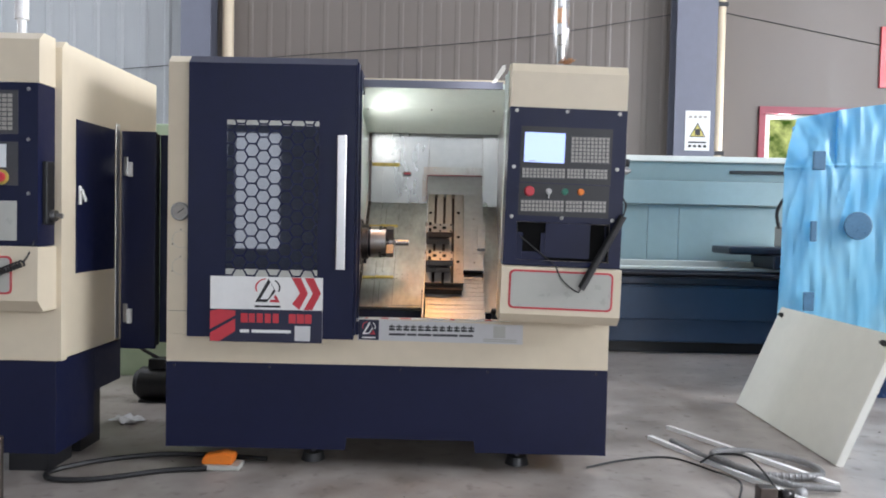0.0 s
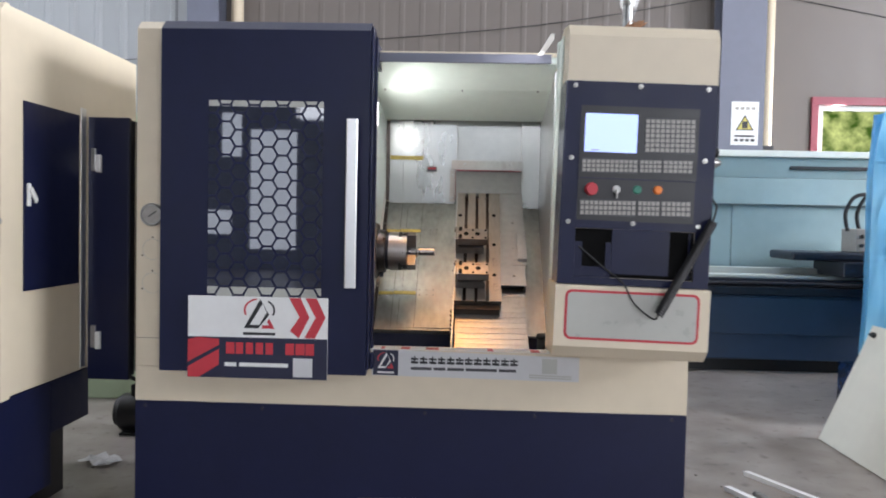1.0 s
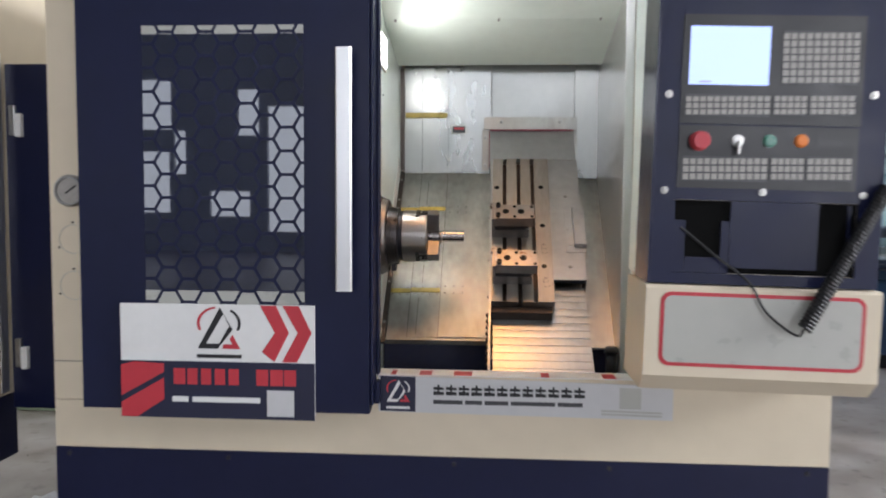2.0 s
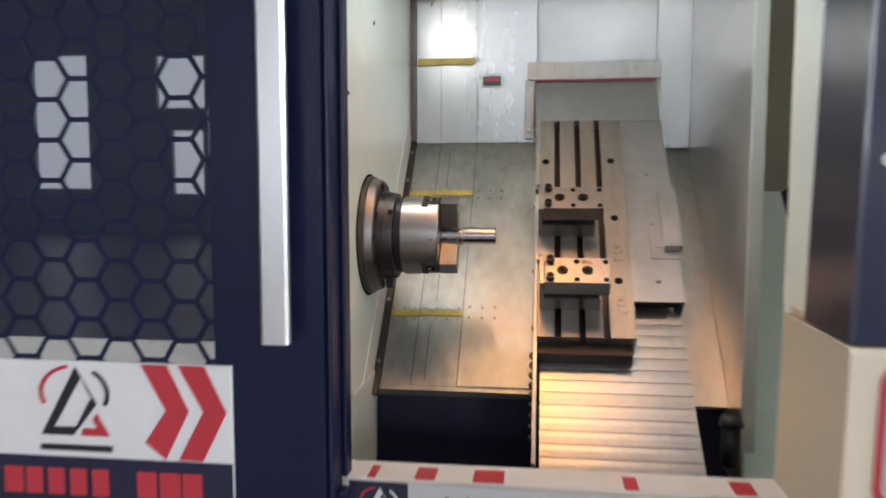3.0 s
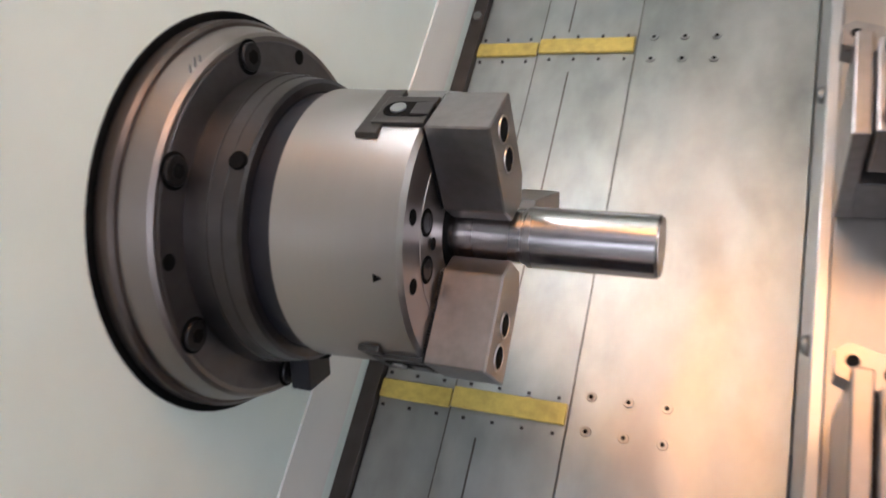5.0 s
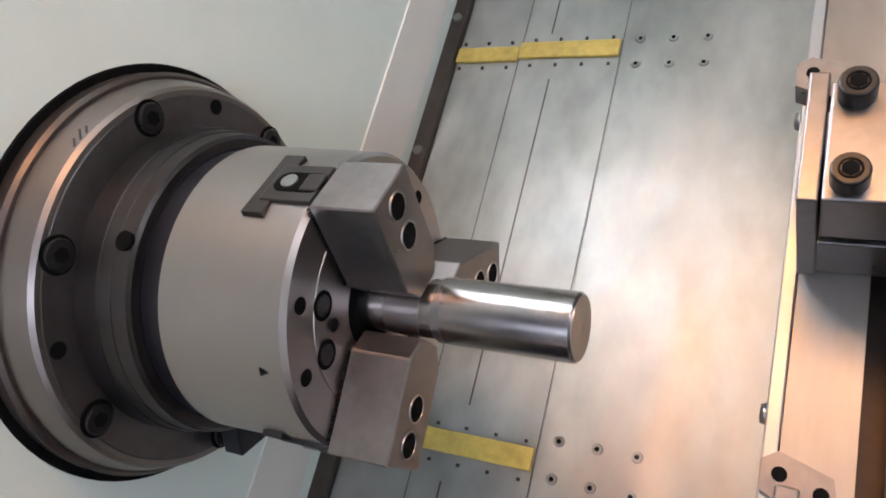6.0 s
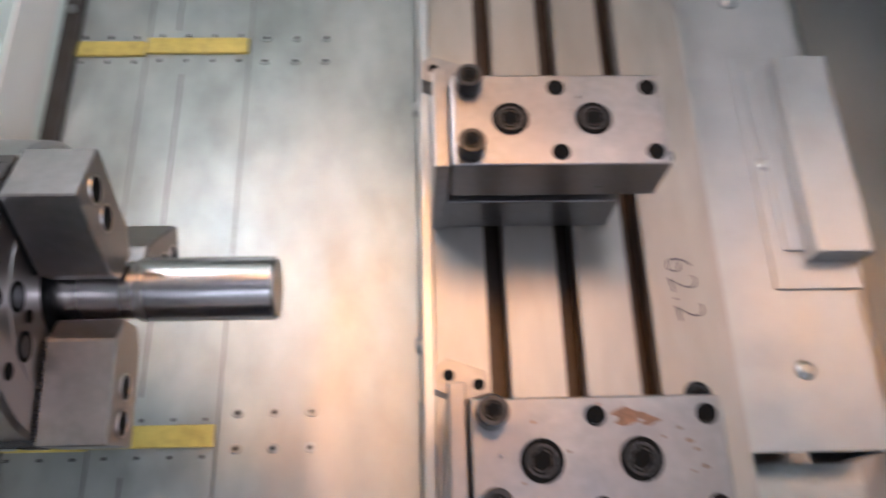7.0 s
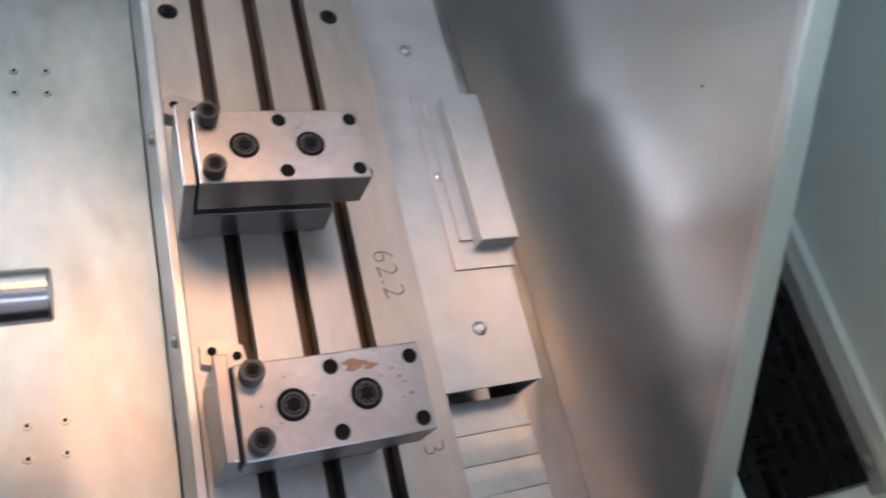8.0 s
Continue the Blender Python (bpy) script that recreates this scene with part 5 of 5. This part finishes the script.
part("handle", bm, WHITE, sd, "white lever handle")
part("corner_post", B(0.0005, 0.004, 0.352, 0.392, 0.50, 1.53, 0.001), HANDLE, nb, "bright bare edge")
ed = part("cabinet_door", B(0.008, 0.175, 0.400, 0.422, 0.445, 1.500, 0.003), NAVY, nb, "navy cabinet door standing open")
part("hinge_side", B(0.178, 0.32, 0.45, 0.475, 0.47, 1.49, 0.003), NAVY, ed)
part("door_seam", B(0.1752, 0.1778, 0.405, 0.45, 0.46, 1.49), BLACKPAINT, ed)
for z in (1.33, 0.62):
    part("latch", B(0.024, 0.044, 0.388, 0.3998, z - 0.045, z + 0.045, 0.003), SCREW, ed, "chrome latch")
    part("latch_lever", B(0.046, 0.066, 0.382, 0.3998, z - 0.05, z + 0.02, 0.003), WHITE, ed)
nc = part("control_cabinet", prism(bmesh.new(), [(-0.201, 0.965), (-0.33, 0.965), (-0.33, 1.60), (-0.201, 1.60)], -0.47, -0.008, "x"), NAVY, nb, "navy control front")
part("upper_box", prism(bmesh.new(), [(-0.201, 1.602), (-0.325, 1.602), (-0.325, 1.77), (-0.29, 1.80), (-0.201, 1.80)], -0.47, -0.006, "x"), CREAM, nb)
low2 = part("lower_box", prism(bmesh.new(), [(-0.201, 0.963), (-0.345, 0.963), (-0.345, 0.75), (-0.30, 0.705), (-0.201, 0.705)], -0.48, 0.0, "x"), CREAM, nb)
part("red_outline", prism(bmesh.new(), round_rect(-0.44, -0.10, 0.775, 0.925, 0.02), -0.3465, -0.3452, "y"), RED, low2, "red rounded outline")
part("grey_plate", prism(bmesh.new(), round_rect(-0.432, -0.108, 0.783, 0.917, 0.015), -0.3475, -0.3466, "y"), PANELGREY, low2)
for z0, z1, mat in ((1.40, 1.57, KEYLINE), (1.20, 1.37, KEYLINE)):
    part("bezel", B(-0.42, -0.085, -0.333, -0.3302, z0, z1), mat, nc)
kb = bmesh.new()
for i in range(6):
    for j in range(8):
        box(kb, -0.235 + 0.022 * i, -0.217 + 0.022 * i, -0.3342, -0.3332, 1.415 + 0.018 * j, 1.429 + 0.018 * j)
part("key_block", kb, KEYFOIL, nc, "grey keypad")
part("dial_plate", B(-0.26, -0.13, -0.3345, -0.3335, 1.27, 1.36), HANDLE, nc, "bright foil dial plate")
ring = part("button_ring", C((-0.15, -0.3335, 1.232), (-0.15, -0.338, 1.232), 0.030, seg=24), YELLOW, nc, "yellow ring")
part("stop_button", C((-0.15, -0.3382, 1.232), (-0.15, -0.358, 1.232), 0.020, seg=20, bevel=0.002), RED, ring, "red stop button")
part("grey_window", B(-0.30, -0.09, -0.3335, -0.3305, 0.985, 1.14), PANELGREY, nc)
for x, z in ((-0.045, 1.575), (-0.045, 1.38), (-0.045, 1.17)):
    part("screw", C((x, -0.3302, z), (x, -0.336, z), 0.008, 0.005, 14), SCREW, nc)
bm = B(-0.0078, 0.012, -0.30, -0.24, 1.05, 1.30, 0.004)
part("side_switch", bm, BLACKPAINT, nc)
part("side_knob", cyl(C((0.0122, -0.26, 1.085), (0.030, -0.26, 1.085), 0.022, seg=18), (0.030, -0.26, 1.085), (0.055, -0.26, 1.085), 0.010, seg=12), SCREW, nc)
hp = [Vector((-0.05, -0.36, 0.90)), Vector((-0.28, -0.40, 0.80))]
pts = []
for k in range(20 * 10 + 1):
    c, a = hp[0].lerp(hp[1], k / 200), 2 * math.pi * k / 10
    pts.append(c + 0.012 * (math.cos(a) * Vector((0.4, 0, -0.9)) + math.sin(a) * Vector((0, 1, 0))))
bm = tube(bmesh.new(), pts, 0.004, 6)
tube(bm, smooth_path([hp[0], (-0.03, -0.34, 0.95), (-0.012, -0.30, 1.06)], 6), 0.0035, 6)
part("coiled_cable", bm, RUBBER, nb, "black coiled pendant cable")
part("signal_tower", cyl(C((-0.20, -0.1, 1.82), (-0.20, -0.1, 1.90), 0.018), (-0.20, -0.1, 1.90), (-0.20, -0.1, 2.15), 0.028), CLEAR, nb, "wrapped signal tower")
single("green_machine_side", B(-1.5, -0.35, 1.9, 3.0, 0.0, 1.72, 0.01), paint("pale_green_paint", (0.42, 0.52, 0.36), 0.45, vary=0.06, scale=3), "pale green machine casing behind the lathe", "machine tool")

# coolant pump on the floor between the lathes
pm = thing("coolant_pump", "black coolant pump motor on the floor", "pump", (-0.50, 1.235, 0))
part("motor", C((-0.10, 0, 0.10), (0.12, 0, 0.10), 0.095, seg=28, bevel=0.01), RUBBER, pm)
part("end_cap", C((-0.125, 0, 0.10), (-0.101, 0, 0.10), 0.075, seg=24, bevel=0.006), BLACKPAINT, pm)
part("terminal_box", B(-0.04, 0.06, -0.05, 0.05, 0.19, 0.25, 0.006), BLACKPAINT, pm)
part("foot", B(-0.08, 0.10, -0.09, 0.09, 0.0, 0.012), BLACKPAINT, pm)
part("lead", tube(bmesh.new(), smooth_path([(0, 0, 0.25), (-0.06, -0.05, 0.30), (-0.16, -0.03, 0.36)], 6), 0.010, 8), RUBBER, pm)
bm = bmesh.new()
random.seed(4)
grid = [[bm.verts.new((0.03 * i + random.uniform(-0.008, 0.008), 0.028 * j + random.uniform(-0.008, 0.008), random.uniform(0.001, 0.03))) for i in range(6)] for j in range(5)]
for j in range(4):
    for i in range(5):
        bm.faces.new((grid[j][i], grid[j][i + 1], grid[j + 1][i + 1], grid[j + 1][i]))
single("paper_scrap", bm, PAPER, "crumpled grey paper scrap on the floor", "litter", m=pose(-0.56, 0.70, 0, 0, 0, -25))

# ---- floor clutter ----
single("steel_bar", C((-0.36, -0.66, 0), (-0.36, -0.66, 0.305), 0.026, seg=28, bevel=0.003), BROWN, "upright rusty steel round bar on the floor", "bar")
hose = [(0.42, 0.10, 0.012), (0.0, 0.14, 0.012), (-0.28, 0.03, 0.012), (-0.43, -0.13, 0.012), (-0.38, -0.23, 0.012), (-0.20, -0.22, 0.012), (0.02, -0.10, 0.012), (0.20, -0.06, 0.014)]
single("air_hose", tube(bmesh.new(), smooth_path(hose, 10), 0.0115, 8), RUBBER, "black rubber hose looped on the floor", "hose")
pc = thing("plug_cover", "orange plastic cover on a clear tray on the floor", "cover", (0.235, 0.00, 0))
bm = bmesh.new()
prism(bm, [(-0.07, 0.022), (0.065, 0.022), (0.075, 0.062), (0.03, 0.075), (-0.06, 0.058)], -0.035, 0.035, "y")
bmesh.ops.bevel(bm, geom=bm.edges[:], offset=0.006, segments=2, affect="EDGES")
part("cap", bm, ORANGE, pc)
part("tray", B(-0.06, 0.10, -0.05, 0.05, 0.0, 0.0215, 0.006), PANELGREY, pc)
for (x0, y0), (x1, y1) in (((2.428, 0.819), (2.89, -0.079)), ((2.274, 0.608), (2.66, -0.28))):
    ln, an = math.hypot(x1 - x0, y1 - y0), math.degrees(math.atan2(y1 - y0, x1 - x0))
    bm = B(0, ln, -0.014, 0.014, 0.0, 0.003)
    box(bm, 0, ln, -0.014, -0.011, 0.003, 0.020), box(bm, 0, ln, 0.011, 0.014, 0.003, 0.020), box(bm, 0, ln, -0.011, 0.011, 0.017, 0.0202)
    single("metal_strip", bm, ALU, "long white metal strip lying on the floor", "strip", group="strips on the floor", m=pose(x0, y0, 0, 0, 0, an))
co = [(2.36, 0.52, 0.02), (2.44, 0.25, 0.02), (2.60, 0.02, 0.02), (2.86, 0.02, 0.02), (2.88, 0.20, 0.02), (2.72, 0.34, 0.024), (2.55, 0.34, 0.024), (2.46, 0.20, 0.045), (2.52, 0.02, 0.045), (2.66, -0.14, 0.03), (2.86, -0.16, 0.022)]
cp = smooth_path(co, 22)
bm = bmesh.new()
for i, p in enumerate(cp[:-1]):
    cyl(bm, p, p + (cp[i + 1] - p) * 0.9, 0.0145 + 0.0016 * (i % 2), seg=10)
single("flexible_conduit", bm, CONDUIT, "grey ribbed flexible conduit coiled on the floor", "conduit")
bm = tube(bmesh.new(), smooth_path([(1.86, 0.10, 0.006), (2.05, 0.22, 0.006), (2.28, 0.28, 0.006), (2.42, 0.10, 0.006), (2.46, -0.12, 0.03), (2.40, -0.28, 0.006)], 8), 0.005, 6)
single("floor_cable", bm, RUBBER, "thin black cable on the floor", "cable")
bm = tube(bmesh.new(), smooth_path([(2.40, 0.20, 0.01), (2.46, 0.16, 0.06), (2.55, 0.02, 0.09), (2.58, -0.20, 0.03), (2.56, -0.30, 0.006)], 8), 0.005, 6)
single("floor_cable", bm, RUBBER, "thin black cable on the floor", "cable")
sk = thing("conduit_fitting", "dark conduit fittings beside the coil on the floor", "fitting", (2.52, -0.26, 0))
part("box", B(-0.04, 0.03, -0.03, 0.03, 0.0, 0.06, 0.004), BROWN, sk)
part("nut", C((0.05, 0, 0.025), (0.10, 0.01, 0.025), 0.024, seg=6), BOLT, sk)
part("clamp", C((0.13, 0.03, 0.02), (0.17, 0.05, 0.02), 0.02, seg=12), CONDUIT, sk)
random.seed(8)
bm = bmesh.new()
for k in range(90):
    x, y, r = random.uniform(-1.2, 4.2), random.uniform(-1.0, 2.6), random.uniform(0.003, 0.009)
    v = [bm.verts.new((x + r * random.uniform(0.6, 1.4) * math.cos(a), y + r * math.sin(a), 0.0008)) for a in (0, 1.3, 2.5, 3.8, 5.1)]
    t_ = bm.verts.new((x, y, r * 0.6))
    for i in range(5):
        bm.faces.new((v[i], v[(i + 1) % 5], t_))
single("grit", bm, BROWN, "scattered dark grit on the floor", "litter", "stuff")

# white cover panel leaning on the wrapped machine
lp = thing("cover_panel", "off-white sheet-metal cover panel leaning at an angle", "panel", (3.03, 1.45, 0.0))
PM = pose(0, 0, 0, 0, 0, -90) @ pose(0, 0, 0.006, 0, 0, 0) @ pose(0, 0, 0, -23, 0, 0)
bm = B(0, 1.235, 0, 0.004, 0, 0.66)
part("sheet", bm, PANELWHITE, lp, "", PM)
for a in ((0, 1.235, 0, 0.02), (0, 1.235, 0.64, 0.66), (0, 0.02, 0.02, 0.64), (1.215, 1.235, 0.02, 0.64)):
    part("folded_rim", B(a[0], a[1], 0.0041, 0.035, a[2], a[3]), PANELWHITE, lp, "", PM)
for x in (0.06, 1.18):
    part("latch", C((x, -0.02, 0.61), (x, 0.0, 0.61), 0.012, 0.016, 12), BLACKPAINT, lp, "", PM)
    part("latch_wing", B(x - 0.006, x + 0.03, -0.028, -0.020, 0.60, 0.615), BLACKPAINT, lp, "", PM)

# machine wrapped in blue film
wm = thing("wrapped_machine", "machine wrapped in glossy pale blue plastic film", "machine tool", (-0.03, 0, 0))
bm = bmesh.new()
poly = [(3.37, 1.62), (3.66, 2.2), (4.02, 2.95), (4.4, 3.0), (4.75, 2.95), (4.80, 2.2), (4.78, 1.62), (4.3, 1.60), (3.8, 1.61)]
ring0 = []
NS = 300
for k in range(NS):
    f = k / NS * len(poly)
    a, b = Vector(poly[int(f)]), Vector(poly[(int(f) + 1) % len(poly)])
    ring0.append(a.lerp(b, f - int(f)))
cen = Vector((4.05, 2.3))
layers = []
for j, z in enumerate(np.linspace(0.25, 1.90, 90)):
    ring = []
    for k, p in enumerate(ring0):
        top = max(0, (z - 1.45) / 0.45)
        q = p.lerp(cen, 0.21 * top ** 1.3 * (1 if p.x < 3.7 else 0.35))
        n1 = noise.noise(Vector((q.x * 3.5, q.y * 3.5, z * 1.1)))
        n2 = noise.noise(Vector((q.x * 11, q.y * 11, z * 2.5)))
        flare = 0.05 * max(0, 0.6 - z)
        q = q + (q - cen).normalized() * (0.030 * n1 + 0.010 * n2 + flare + 0.010 * noise.noise(Vector((q.x * 26, q.y * 26, z * 4))) - 0.02 * abs(noise.noise(Vector((q.x * 6, q.y * 6 + z * 1.5, z * 1.3)))))
        fold = 1 - abs(noise.noise(Vector((q.x * 7 + (1.45 - z) * 1.6, q.y * 7, z * 0.7)))) * 2
        seam = math.exp(-((z - 1.50 - 0.04 * (q.x - 3.5) + 0.008 * noise.noise(Vector((q.x * 30, q.y * 30, 2)))) / 0.011) ** 2)
        q = q + (q - cen).normalized() * (0.010 * max(0, fold) ** 4 + 0.016 * seam * (0.7 + noise.noise(Vector((q.x * 40, q.y * 40, 1)))))
        zz = z + (0.03 * noise.noise(Vector((q.x * 2, q.y * 2, 5))) if j > 72 else 0)
        zz -= 0.11 * max(0, min(1, (4.05 - q.x) / 0.6)) * top ** 1.5
        ring.append(bm.verts.new((q.x, q.y, zz)))
    layers.append(ring)
for a, b in zip(layers, layers[1:]):
    for k in range(NS):
        bm.faces.new((a[k], a[(k + 1) % NS], b[(k + 1) % NS], b[k])).smooth = True
bm.faces.new(layers[-1])
part("film", bm, FILM, wm)
part("body", B(3.98, 4.60, 1.85, 2.35, 0.0, 1.45), BLUEPAINT, wm)
# Fittings sit before the film; its blue veil is put into their colour.
FILMTINTED = paint("film_tinted_fitting", (0.055, 0.15, 0.26), 0.32, vary=0.2, scale=14, bump=0.2, fine=30)
for x0, x1, z0, z1 in ((3.53, 3.61, 1.47, 1.59), (3.53, 3.57, 1.02, 1.15), (3.50, 3.57, 0.58, 0.70)):
    part("dark_spot", B(x0, x1, 1.555, 1.572, z0, z1, 0.006), FILMTINTED, wm, "dark fitting before the film, film tint in its colour")
part("round_spot", C((3.83, 1.575, 1.125), (3.83, 1.555, 1.125), 0.088, seg=28, bevel=0.004), FILMTINTED, wm, "dark round fitting before the film, film tint in its colour")
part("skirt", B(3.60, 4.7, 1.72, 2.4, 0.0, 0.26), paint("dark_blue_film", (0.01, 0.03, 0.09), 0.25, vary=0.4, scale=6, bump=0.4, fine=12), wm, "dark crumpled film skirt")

# long lathe at the back
fm = thing("long_lathe", "long teal and dark blue flat-bed lathe with pale guards", "machine tool", (-0.055, 3.3, 0))
part("base", B(1.5, 5.6, 0.02, 0.9, 0.10, 0.60, 0.01), BLUEPAINT, fm, "dark blue bed base")
part("plinth", B(1.5, 5.6, 0.10, 0.8, 0.0, 0.0995), BLACKPAINT, fm)
part("skirt", B(1.5, 5.6, 0.0, 0.0195, 0.30, 0.58, 0.004), BLUEPAINT, fm)
part("bed_way", B(1.5, 5.6, -0.02, 0.5, 0.602, 0.66, 0.006), DARKBED, fm)
part("bed_way", B(1.5, 5.6, 0.06, 0.6, 0.662, 0.72, 0.008), DARKBED, fm)
part("lead_screw", C((1.5, -0.04, 0.69), (5.6, -0.04, 0.69), 0.017, seg=14), HUB, fm)
part("bright_way", B(1.5, 5.6, 0.10, 0.30, 0.722, 0.745, 0.004), TEALWHITE, fm, "bright ground way")
part("bright_way", B(1.5, 5.6, 0.38, 0.50, 0.722, 0.79, 0.004), TEALWHITE, fm, "bright ground way")
bm = bmesh.new()
for x0, x1 in ((1.5, 3.13), (3.135, 3.42), (3.425, 5.6)):
    box(bm, x0, x1, 0.62, 0.66, 0.722, 1.305, 0.002)
part("back_guard", bm, TEAL, fm, "pale teal back guard sheets")
part("guard_band", B(1.5, 5.6, 0.56, 0.66, 1.307, 1.525, 0.004), TEAL, fm)
part("guard_top", prism(bmesh.new(), [(0.56, 1.527), (0.50, 1.69), (0.66, 1.69), (0.66, 1.527)], 1.5, 5.6, "x"), TEAL, fm)
part("top_rail", B(1.5, 5.6, 0.46, 0.70, 1.692, 1.745, 0.006), TEALWHITE, fm)
part("lamp_strip", B(3.85, 4.5, 0.515, 0.535, 1.595, 1.625, 0.004), BLACKPAINT, fm, "dark lamp strip")
part("saddle", B(3.70, 4.60, 0.05, 0.52, 0.868, 0.935, 0.02), DARKBED, fm, "dark steel saddle")
part("saddle", B(4.04, 4.80, -0.06, 0.46, 0.748, 0.866, 0.012), DARKBED, fm)
part("apron", B(4.36, 4.90, -0.14, -0.065, 0.50, 0.90, 0.01), BLUEPAINT, fm, "dark blue apron")
tp = part("tool_post", B(4.20, 4.52, 0.10, 0.34, 0.938, 1.12, 0.008), KEYFOIL, fm, "grey tool post")
for k in range(4):
    for z in (0.99, 1.06):
        part("clamp_screw", C((4.24 + 0.08 * k, 0.10, z), (4.24 + 0.08 * k, 0.085, z), 0.016, seg=12), BLACKPAINT, tp)
for dx in (0.0, 0.09):
    bm = tube(bmesh.new(), smooth_path([(4.18 + dx, 0.2, 1.10), (4.16 + dx, 0.2, 1.24), (4.22 + dx, 0.2, 1.36), (4.32 + dx, 0.2, 1.38), (4.38 + dx, 0.2, 1.28)], 8), 0.016, 8)
    part("hose", bm, RUBBER, fm)
